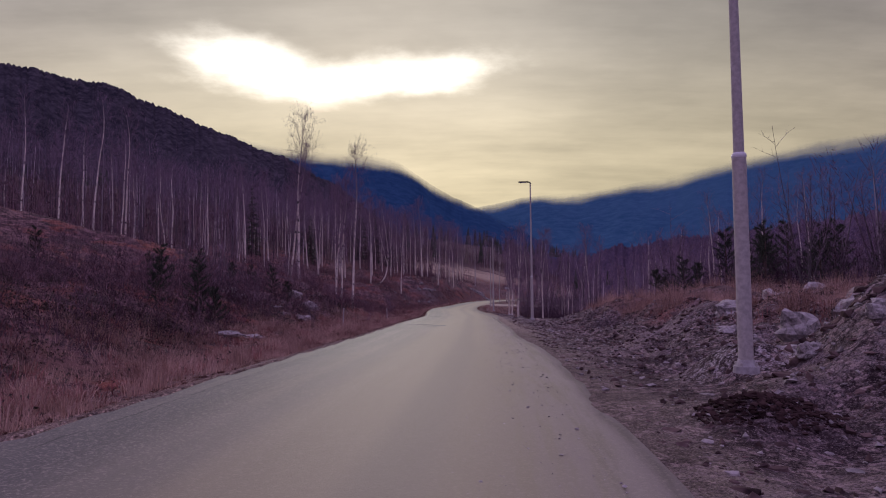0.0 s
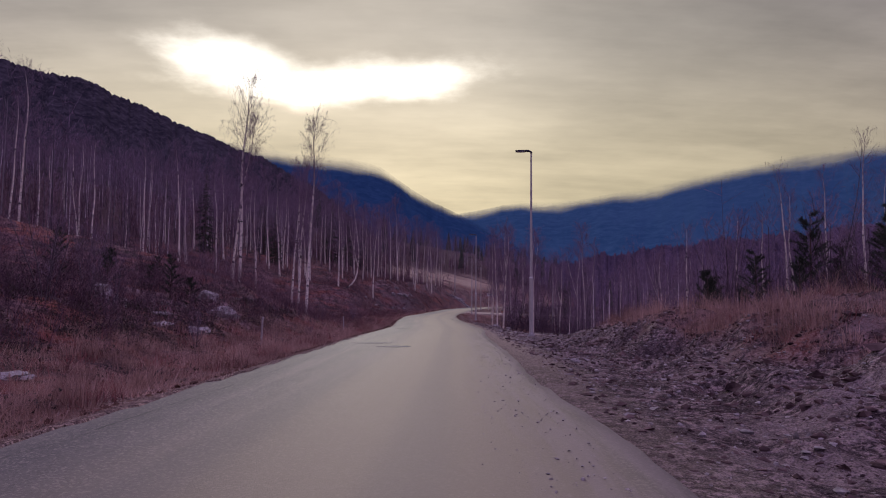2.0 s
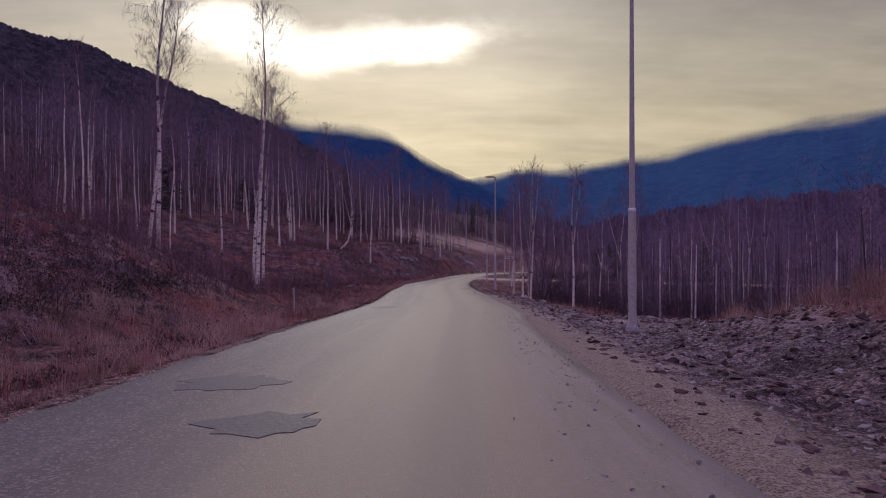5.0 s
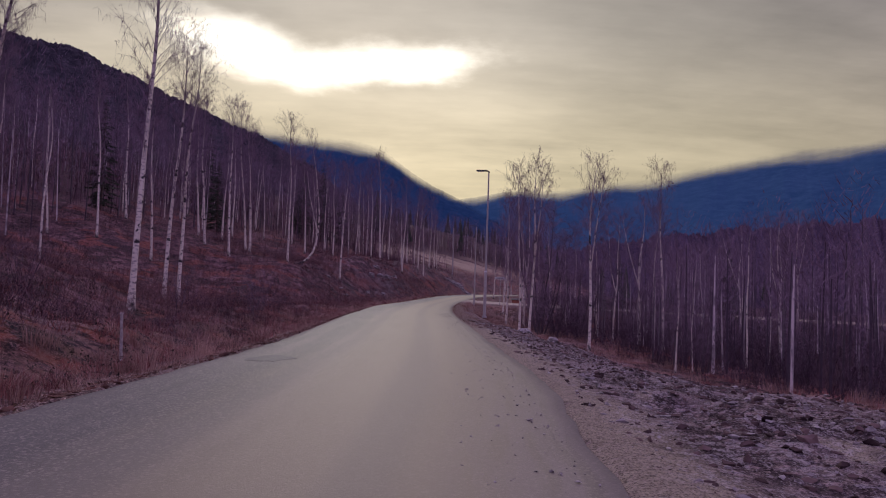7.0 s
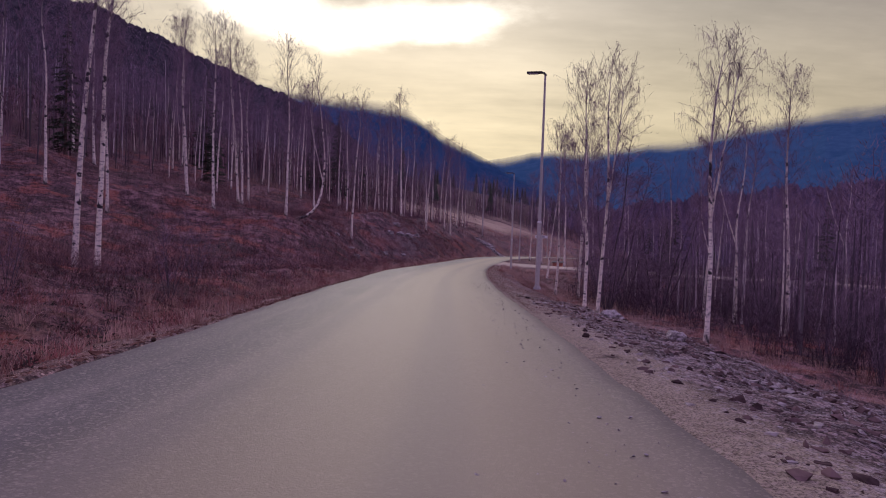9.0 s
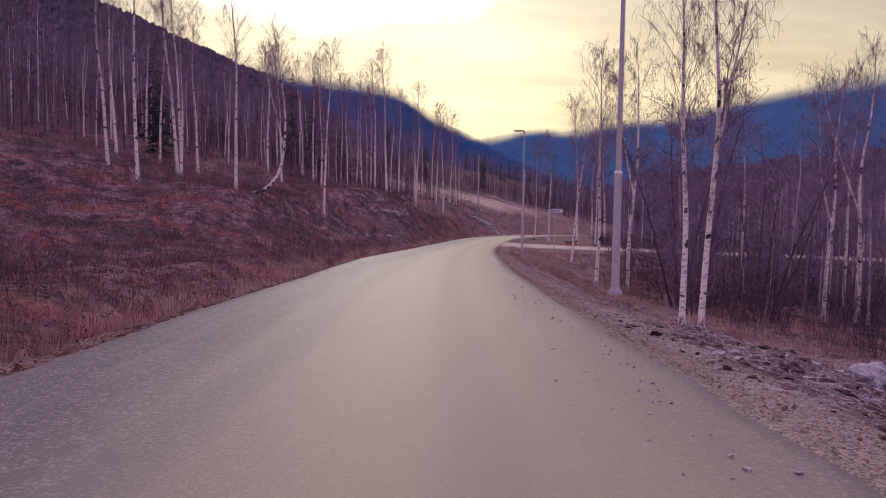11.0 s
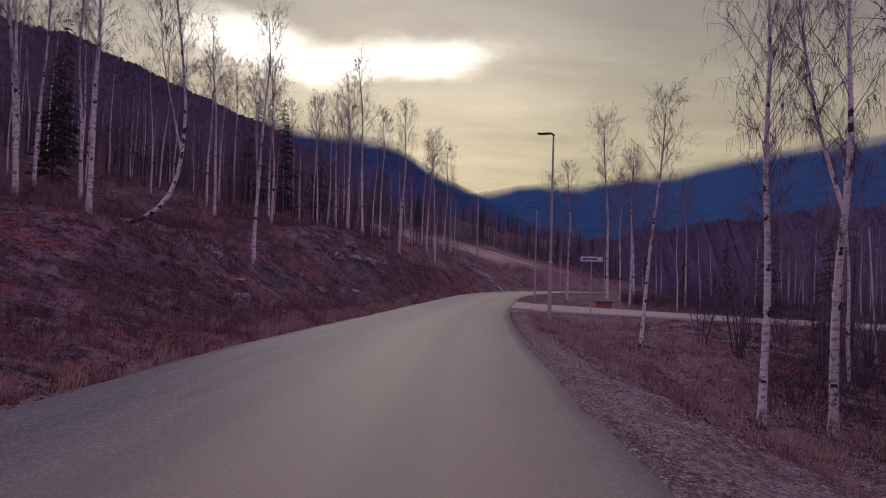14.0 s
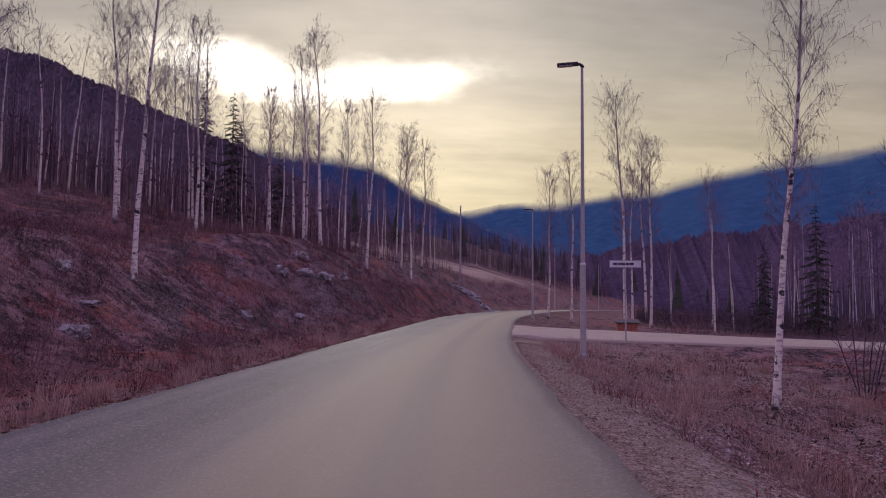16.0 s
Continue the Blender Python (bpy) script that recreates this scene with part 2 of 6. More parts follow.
    dirt = mix_color(t, math_node(t, "MULTIPLY", ramp(t, clump, 0.51, 0.57), 0.75), dirt, (0.026, 0.017, 0.019))
    broad = noise_node(t, c, 0.55, 4, 0.55)
    dirt = mix_color(t, math_node(t, "MULTIPLY", ramp(t, broad, 0.50, 0.62), 0.65), dirt, (0.050, 0.034, 0.036))
    dirt = mix_color(t, math_node(t, "MULTIPLY", ramp(t, broad, 0.46, 0.34), 0.6), dirt, mix_color(t, grit, (0.20, 0.155, 0.145), (0.36, 0.29, 0.27)))
    litter = mix_color(t, math_node(t, "MULTIPLY", ramp(t, clump, 0.56, 0.62), 0.6), litter, (0.05, 0.028, 0.028))
    floor = mix_color(t, math_node(t, "MULTIPLY", ramp(t, clump, 0.51, 0.58), 0.6), floor, (0.016, 0.010, 0.012))
    base = mix_color(t, soil, floor, dirt)
    base = mix_color(t, math_node(t, "MULTIPLY", strewn.outputs["Fac"], ramp(t, fine, 0.36, 0.56)), base, litter)
    field = mix_color(t, mid, (0.24, 0.17, 0.12), (0.60, 0.48, 0.36))
    base = mix_color(t, math_node(t, "MULTIPLY", meadow, ramp(t, noise_node(t, c, 0.09, 4, 0.6, (0.35, 2.2, 1)), 0.42, 0.52)), base, field)
    lane = t.nodes.new("ShaderNodeAttribute")
    lane.attribute_name = "shoulder"
    pale = mix_color(t, mix_color(t, 0.5, leaf, grit), (0.22, 0.185, 0.135), (0.52, 0.445, 0.335))
    base = mix_color(t, math_node(t, "MULTIPLY", lane.outputs["Fac"], ramp(t, mid, 0.22, 0.42)), base, pale)
    speck = math_node(t, "ADD", math_node(t, "ADD", math_node(t, "MULTIPLY", fine, 0.45), math_node(t, "MULTIPLY", mid, 0.2)), math_node(t, "MULTIPLY", grit, 0.35))
    rime = math_node(t, "MULTIPLY", frost.outputs["Fac"], ramp(t, speck, 0.50, 0.56))
    base = mix_color(t, rime, base, (0.60, 0.54, 0.53))
    chips = noise_node(t, c, 48, 3, 0.6)
    loose = math_node(t, "MAXIMUM", soil, strewn.outputs["Fac"])
    base = mix_color(t, math_node(t, "MULTIPLY", math_node(t, "MULTIPLY", loose, ramp(t, chips, 0.50, 0.40)), 0.6), base, (0.020, 0.014, 0.016))
    base = mix_color(t, math_node(t, "MULTIPLY", math_node(t, "MULTIPLY", loose, ramp(t, chips, 0.57, 0.66)), 0.5), base, (0.46, 0.37, 0.34))
    h = math_node(t, "ADD", math_node(t, "ADD", fine, math_node(t, "MULTIPLY", grit, 0.5)), math_node(t, "MULTIPLY", crumb_far, -0.7))
    finish(t, base, 0.95, h, 0.07, spec=0.04)
    return m


def make_bark():
    m, t = material("birch_bark")
    c = coords(t)
    sp = t.nodes.new("ShaderNodeSeparateXYZ")
    t.links.new(c, sp.inputs[0])
    info = t.nodes.new("ShaderNodeObjectInfo")
    band = noise_node(t, c, 1.0, 4, 0.6, (5, 5, 14))
    knot = noise_node(t, c, 1.0, 3, 0.5, (3, 3, 3.4))
    foot = noise_node(t, c, 1.0, 5, 0.65, (9, 9, 4))
    pale = mix_color(t, info.outputs["Random"], (0.82, 0.73, 0.60), (0.95, 0.87, 0.72))
    base = mix_color(t, math_node(t, "MULTIPLY", ramp(t, band, 0.50, 0.62), 0.7), pale, (0.26, 0.21, 0.20))
    base = mix_color(t, ramp(t, knot, 0.575, 0.63), base, (0.035, 0.03, 0.03))
    low = math_node(t, "SUBTRACT", 0.62, math_node(t, "ADD", math_node(t, "MULTIPLY", sp.outputs[2], 0.9), math_node(t, "MULTIPLY", math_node(t, "SUBTRACT", foot, 0.5), 1.6)))
    base = mix_color(t, ramp(t, low, 0.2, 0.7), base, (0.05, 0.04, 0.038))
    top = ramp(t, math_node(t, "ADD", sp.outputs[2], math_node(t, "MULTIPLY", knot, 3)), 9.5, 13.5)
    base = mix_color(t, math_node(t, "MULTIPLY", top, 0.75), base, (0.16, 0.11, 0.11))
    finish(t, base, 0.7, band, 0.01)
    return m


def make_plain(name, a, b, scale=6.0, rough=0.85, bump=0.02, metal=0.0, detail=4, island=False, spec=0.5, skew=0.0):
    m, t = material(name)
    c = coords(t)
    n = noise_node(t, c, scale, detail, 0.6)
    fac = ramp(t, n, 0.3, 0.7)
    if island:
        g = t.nodes.new("ShaderNodeNewGeometry")
        fac = math_node(t, "ADD", math_node(t, "MULTIPLY", g.outputs["Random Per Island"], 0.45), math_node(t, "MULTIPLY", fac, 0.55))
    if skew:
        fac = math_node(t, "POWER", fac, skew)
    finish(t, mix_color(t, fac, a, b), rough, n if bump else None, bump or 0.01, metal, spec)
    return m


def make_rock(name, frost=0.6):
    m, t = material(name)
    c = coords(t)
    n, f = noise_node(t, c, 5, 6, 0.65), noise_node(t, c, 1.6, 4)
    base = mix_color(t, ramp(t, n, 0.3, 0.7), (0.10, 0.088, 0.082), (0.46, 0.41, 0.38))
    g = t.nodes.new("ShaderNodeNewGeometry")
    sp = t.nodes.new("ShaderNodeSeparateXYZ")
    t.links.new(g.outputs["Normal"], sp.inputs[0])
    top = ramp(t, math_node(t, "ADD", sp.outputs[2], math_node(t, "SUBTRACT", f, 0.5)), 0.35, 0.8)
    base = mix_color(t, math_node(t, "MULTIPLY", top, frost), base, (0.55, 0.515, 0.49))
    finish(t, base, 0.85, n, 0.04)
    return m


def make_mountain(name, dark, light, scale, mist=0.0):
    m, t = material(name)
    c = coords(t)
    n, b = noise_node(t, c, scale * 2.2, 6, 0.75, (1, 1, 0.7)), noise_node(t, c, scale * 0.12, 4)
    base = mix_color(t, ramp(t, n, 0.35, 0.7), dark, light)
    base = mix_color(t, math_node(t, "MULTIPLY", ramp(t, b, 0.45, 0.7), 0.4), base, light)
    bsdf = finish(t, base, 1.0, None if mist else n, 2.5, spec=0.0)
    if mist:
        # low cloud over the top of the slope, drawn by fading its alpha
        sp = t.nodes.new("ShaderNodeSeparateXYZ")
        t.links.new(coords(t, "UV"), sp.inputs[0])
        drift = math_node(t, "MULTIPLY", math_node(t, "SUBTRACT", noise_node(t, c, scale * 0.12, 3, 0.5), 0.52), 0.30)
        veil = math_node(t, "ADD", sp.outputs[1], math_node(t, "ADD", drift, math_node(t, "MULTIPLY", math_node(t, "SUBTRACT", noise_node(t, c, scale * 0.5, 5, 0.6), 0.5), 0.07)))
        # all of it fades out right at the crest
        veil = math_node(t, "MAXIMUM", ramp(t, veil, 1.0 - mist, 1.0), ramp(t, sp.outputs[1], 0.965, 0.995))
        t.links.new(math_node(t, "SUBTRACT", 1.0, veil), bsdf.inputs["Alpha"])
    return m


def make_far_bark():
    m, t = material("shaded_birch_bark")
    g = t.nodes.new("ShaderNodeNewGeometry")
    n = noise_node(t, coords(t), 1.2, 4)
    # shade inside the wood is in the bark colour: most trunks dark, few pale
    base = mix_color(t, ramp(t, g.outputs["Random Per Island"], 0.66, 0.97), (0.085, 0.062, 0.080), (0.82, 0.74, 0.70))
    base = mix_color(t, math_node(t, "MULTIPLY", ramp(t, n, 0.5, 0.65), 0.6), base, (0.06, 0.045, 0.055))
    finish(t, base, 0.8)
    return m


FAR_BARK = make_far_bark()
ASPHALT, GRAVEL, GROUND, BARK = make_asphalt(), make_gravel(), make_ground(), make_bark()
TWIG = make_plain("birch_twig", (0.135, 0.092, 0.124), (0.34, 0.240, 0.295), 2.0, 0.8, 0, spec=0.08)
DARK_STEM = make_plain("dark_stem", (0.05, 0.036, 0.045), (0.13, 0.10, 0.11), 5, 0.8, 0)
DARK_BRUSH = make_plain("dark_bare_brush", (0.022, 0.014, 0.022), (0.26, 0.17, 0.21), 0.4, 0.85, 0, island=True, spec=0.08, skew=1.9)
BRUSH = make_plain("bare_brush", (0.040, 0.022, 0.033), (0.46, 0.285, 0.315), 0.4, 0.85, 0, island=True, spec=0.08, skew=1.8)
PALE_BRUSH = make_plain("greyish_bare_brush", (0.045, 0.024, 0.027), (0.52, 0.315, 0.295), 0.4, 0.85, 0, island=True, spec=0.08, skew=1.5)
STRAW = make_plain("dry_grass", (0.12, 0.056, 0.046), (0.76, 0.53, 0.42), 0.6, 0.8, 0, island=True, spec=0.08)
HEATH = make_plain("red_brown_heather", (0.030, 0.016, 0.020), (0.50, 0.205, 0.180), 0.45, 0.85, 0, island=True, spec=0.08)
NEEDLE = make_plain("conifer_needles", (0.022, 0.030, 0.022), (0.095, 0.110, 0.075), 3.0, 0.8, 0, island=True, spec=0.08)
CONIFER_BARK = make_plain("conifer_bark", (0.05, 0.035, 0.03), (0.14, 0.09, 0.07), 12, 0.9, 0.02)
STEEL = make_plain("galvanised_steel", (0.40, 0.375, 0.335), (0.56, 0.53, 0.475), 18, 0.7, 0.002, 0.0, spec=0.25)
DARK_METAL = make_plain("dark_lamp_housing", (0.03, 0.03, 0.035), (0.06, 0.06, 0.065), 20, 0.5, 0.002, 0.4)
GLASS = make_plain("lamp_cover", (0.45, 0.45, 0.45), (0.6, 0.6, 0.58), 10, 0.2, 0)
WHITE = make_plain("white_paint", (0.70, 0.69, 0.68), (0.82, 0.81, 0.80), 14, 0.5, 0.003)
INK = make_plain("black_sign_paint", (0.02, 0.02, 0.02), (0.035, 0.035, 0.035), 10, 0.6, 0)
CONCRETE = make_plain("concrete", (0.34, 0.32, 0.31), (0.52, 0.50, 0.48), 12, 0.9, 0.01)
TAR = make_plain("dark_asphalt_patch", (0.055, 0.05, 0.055), (0.10, 0.092, 0.098), 20, 0.7, 0.01)
BOX_RED = make_plain("faded_red_boards", (0.38, 0.13, 0.08), (0.54, 0.22, 0.14), 8, 0.75, 0.01)
BOX_LID = make_plain("dark_lid", (0.05, 0.04, 0.04), (0.10, 0.085, 0.08), 10, 0.7, 0.01)
WEATHERED = make_plain("weathered_wood", (0.30, 0.26, 0.24), (0.58, 0.53, 0.50), 20, 0.8, 0.01)
LITTER = make_plain("leaf_litter", (0.030, 0.017, 0.016), (0.24, 0.13, 0.095), 2, 0.9, 0, island=True, spec=0.05)
DARK_LEAF = make_plain("dark_undergrowth", (0.016, 0.018, 0.014), (0.16, 0.125, 0.105), 1.2, 0.8, 0, island=True, spec=0.08, skew=1.4)
FALLEN = make_plain("fallen_leaf", (0.08, 0.040, 0.034), (0.46, 0.285, 0.215), 0.8, 0.8, 0, island=True, spec=0.08)
EARTH = make_plain("turned_earth", (0.018, 0.011, 0.012), (0.24, 0.165, 0.15), 3.0, 0.95, 0.03, island=True, spec=0.05, skew=1.3)
DARK_EARTH = make_plain("dug_earth", (0.016, 0.009, 0.009), (0.08, 0.048, 0.044), 3.0, 0.95, 0.03, island=True, spec=0.05)
ROCK, CLOD = make_rock("frosted_rock", 0.4), make_rock("frosted_clod", 0.15)
HILL_NEAR = make_mountain("wooded_hillside", (0.026, 0.027, 0.034), (0.105, 0.090, 0.104), 0.05)
HILL_WOOD = make_mountain("wooded_valley_side", (0.07, 0.052, 0.09), (0.18, 0.13, 0.185), 0.2)
# the blue air haze of distance is put into these two base colours
HILL_HAZE_BLUE = make_mountain("far_mountain_haze_blue", (0.020, 0.056, 0.122), (0.040, 0.096, 0.178), 0.02, 0.17)
HILL_HAZE_FAR = make_mountain("distant_mountain_haze_blue", (0.032, 0.088, 0.158), (0.060, 0.132, 0.214), 0.012, 0.17)


# ---------------------------------------------------------------- mesh helpers
def mesh_of(name, verts, faces, materials, slots=None, smooth_shade=False):
    me = bpy.data.meshes.new(name)
    me.from_pydata([tuple(v) for v in verts], [], [tuple(f) for f in faces])
    for m in materials:
        me.materials.append(m)
    if slots is not None:
        me.polygons.foreach_set("material_index", np.asarray(slots, np.int32))
    if smooth_shade:
        me.polygons.foreach_set("use_smooth", np.ones(len(me.polygons), bool))
    me.update()
    return me


def tri_mesh(name, verts, tris, materials, slots=None):
    """A large mesh of triangles, straight from arrays."""
    verts, tris = np.asarray(verts, np.float32), np.asarray(tris, np.int32)
    me = bpy.data.meshes.new(name)
    me.vertices.add(len(verts))
    me.vertices.foreach_set("co", verts.ravel())
    me.loops.add(tris.size)
    me.loops.foreach_set("vertex_index", tris.ravel())
    me.polygons.add(len(tris))
    me.polygons.foreach_set("loop_start", np.arange(0, tris.size, 3, dtype=np.int32))
    for m in materials:
        me.materials.append(m)
    if slots is not None:
        me.polygons.foreach_set("material_index", np.asarray(slots, np.int32))
    me.polygons.foreach_set("use_smooth", np.zeros(len(tris), bool))
    me.update(calc_edges=True)
    return me


class Soup:
    """Gathers vertices and faces of one mesh."""

    def __init__(self):
        self.v, self.f, self.n = [], [], 0

    def add(self, verts, faces):
        self.v.append(np.asarray(verts, float))
        self.f.extend([tuple(i + self.n for i in f) for f in faces])
        self.n += len(verts)

    def tube(self, pts, radii, sides=6, cap=True, phase=0.0):
        pts = np.asarray(pts, float)
        d0 = np.gradient(pts, axis=0)
        d0 /= np.linalg.norm(d0, axis=1)[:, None] + 1e-9
        ref = np.array((1.0, 0, 0)) if abs(d0[0][0]) < 0.8 else np.array((0, 1.0, 0))
        a = np.cross(d0, ref)
        a /= np.linalg.norm(a, axis=1)[:, None] + 1e-9
        b = np.cross(d0, a)
        ang = np.arange(sides) * 2 * math.pi / sides + phase
        r = np.asarray(radii, float)[:, None, None]
        ring = pts[:, None, :] + r * (a[:, None, :] * np.cos(ang)[None, :, None] + b[:, None, :] * np.sin(ang)[None, :, None])
        n = len(pts)
        faces = []
        for i in range(n - 1):
            for j in range(sides):
                k = (j + 1) % sides
                faces.append((i * sides + j, i * sides + k, (i + 1) * sides + k, (i + 1) * sides + j))
        self.add(ring.reshape(-1, 3), faces)
        if cap:
            self.add(ring[0], [tuple(range(sides - 1, -1, -1))])
            self.add(ring[-1], [tuple(range(sides))])

    def spike(self, p, q, r):
        """A three-sided twig that runs out to a point."""
        p, q = np.asarray(p, float), np.asarray(q, float)
        d0 = q - p
        a = np.cross(d0, (0.3, 0.2, 1.0) if abs(d0[2]) < 0.9 * np.linalg.norm(d0) else (1, 0, 0))
        a *= r / (np.linalg.norm(a) + 1e-9)
        b = np.cross(d0, a)
        b *= r / (np.linalg.norm(b) + 1e-9)
        self.add([p + a, p - 0.5 * a + 0.87 * b, p - 0.5 * a - 0.87 * b, q], [(0, 1, 3), (1, 2, 3), (2, 0, 3)])

    def sliver(self, p, q, r, side):
        """A hair-thin twig end."""
        w = np.cross(q - p, side)
        w *= r / (np.linalg.norm(w) + 1e-9)
        self.add([p + w, p - w, q], [(0, 1, 2)])

    def box(self, lo, hi):
        (x0, y0, z0), (x1, y1, z1) = lo, hi
        self.add([(x0, y0, z0), (x1, y0, z0), (x1, y1, z0), (x0, y1, z0), (x0, y0, z1), (x1, y0, z1), (x1, y1, z1), (x0, y1, z1)],
                 [(0, 3, 2, 1), (4, 5, 6, 7), (0, 1, 5, 4), (1, 2, 6, 5), (2, 3, 7, 6), (3, 0, 4, 7)])

    def mesh(self, name, mats, smooth_shade=False):
        return mesh_of(name, np.concatenate(self.v), self.f, mats, None, smooth_shade)


def part(name, data, parent, label="", at=None):
    ob = new(name, data)
    ob.parent = parent
    if at is not None:
        ob.matrix_basis = at
    return tagged(ob, label)


def bevelled(soup, name, mat, width=0.01, segments=2):
    """The soup as a mesh with rounded edges."""
    me = soup.mesh(name, [mat])
    bm = bmesh.new()
    bm.from_mesh(me)
    bmesh.ops.remove_doubles(bm, verts=bm.verts, dist=1e-5)
    bmesh.ops.bevel(bm, geom=bm.edges[:], offset=width, segments=segments, affect="EDGES", profile=0.6)
    bm.to_mesh(me)
    bm.free()
    return me


# ---------------------------------------------------------------- lie of the land
ROAD_Y = [-60, -20, 0, 12, 20, 28, 39, 50, 60, 70, 79, 86, 94, 103, 115, 130, 150, 175, 220, 300, 420, 5000]
ROAD_X = [-3.4, -1.6, -0.2, 0.80, 1.50, 2.08, 2.72, 3.36, 3.58, 3.68, 3.98, 4.42, 5.05, 6.0, 7.9, 10.9, 17.5, 28.0, 50.0, 95.0, 165.0, 2800.0]
ROAD_Z = [-1.5, -2.35, -2.80, -3.05, -3.22, -3.40, -3.66, -3.94, -4.17, -4.36, -4.54, -4.68, -4.84, -5.0, -5.1, -5.12, -5.3, -5.75, -6.8, -9.0, -11.0, -12.0]
HALF = 2.68


def hermite(xs, ys):
    """A smooth curve through the given stations."""
    xs, ys = np.array(xs, float), np.array(ys, float)
    m = np.gradient(ys, xs)

    def at(v):
        v = np.clip(np.asarray(v, float), xs[0], xs[-1])
        i = np.clip(np.searchsorted(xs, v) - 1, 0, len(xs) - 2)
        w = xs[i + 1] - xs[i]
        s = (v - xs[i]) / w
        return ((2 * s**3 - 3 * s**2 + 1) * ys[i] + (s**3 - 2 * s**2 + s) * w * m[i]
                + (3 * s**2 - 2 * s**3) * ys[i + 1] + (s**3 - s**2) * w * m[i + 1])
    return at


road_x, road_z = hermite(ROAD_Y, ROAD_X), hermite(ROAD_Y, ROAD_Z)


def smooth(v, a, b):
    s = np.clip((np.asarray(v, float) - a) / (b - a), 0, 1)
    return s * s * (3 - 2 * s)


def wavy(x, y, size, seed=0.0):
    """Cheap rolling relief between about -1 and 1."""
    u, v = x / size + seed * 1.7, y / size - seed * 2.3
    return (np.sin(1.9 * u + 1.3 * np.sin(1.1 * v + seed)) * np.cos(1.7 * v + 0.9 * np.sin(1.3 * u))
            + 0.5 * np.sin(4.1 * u - 2.3 * v + seed) * np.cos(3.7 * v + 1.9 * u)) / 1.5


def lumps(x, y, size, seed):
    """Value noise between -1 and 1 for clods and humps."""
    x, y = np.asarray(x, float) / size, np.asarray(y, float) / size
    ix, iy = np.floor(x).astype(np.int64), np.floor(y).astype(np.int64)
    fx, fy = x - ix, y - iy
    fx, fy = fx * fx * (3 - 2 * fx), fy * fy * (3 - 2 * fy)

    def corner(a, b):
        n = (a * 374761393 + b * 668265263 + seed * 1442695) & 0xFFFFFFFF
        n = ((n ^ (n >> 13)) * 1274126177) & 0xFFFFFFFF
        return ((n ^ (n >> 16)) & 0xFFFF) / 32767.5 - 1
    low = corner(ix, iy) * (1 - fx) + corner(ix + 1, iy) * fx
    top = corner(ix, iy + 1) * (1 - fx) + corner(ix + 1, iy + 1) * fx
    return low * (1 - fy) + top * fy


def side_road(x):
    """Middle and half width of the gravel side road at x."""
    return 113.4 - 0.42 * (x - 13) + 0.003 * (x - 13) ** 2, 2.7 + 2.2 * (1 - smooth(x, 9, 24))


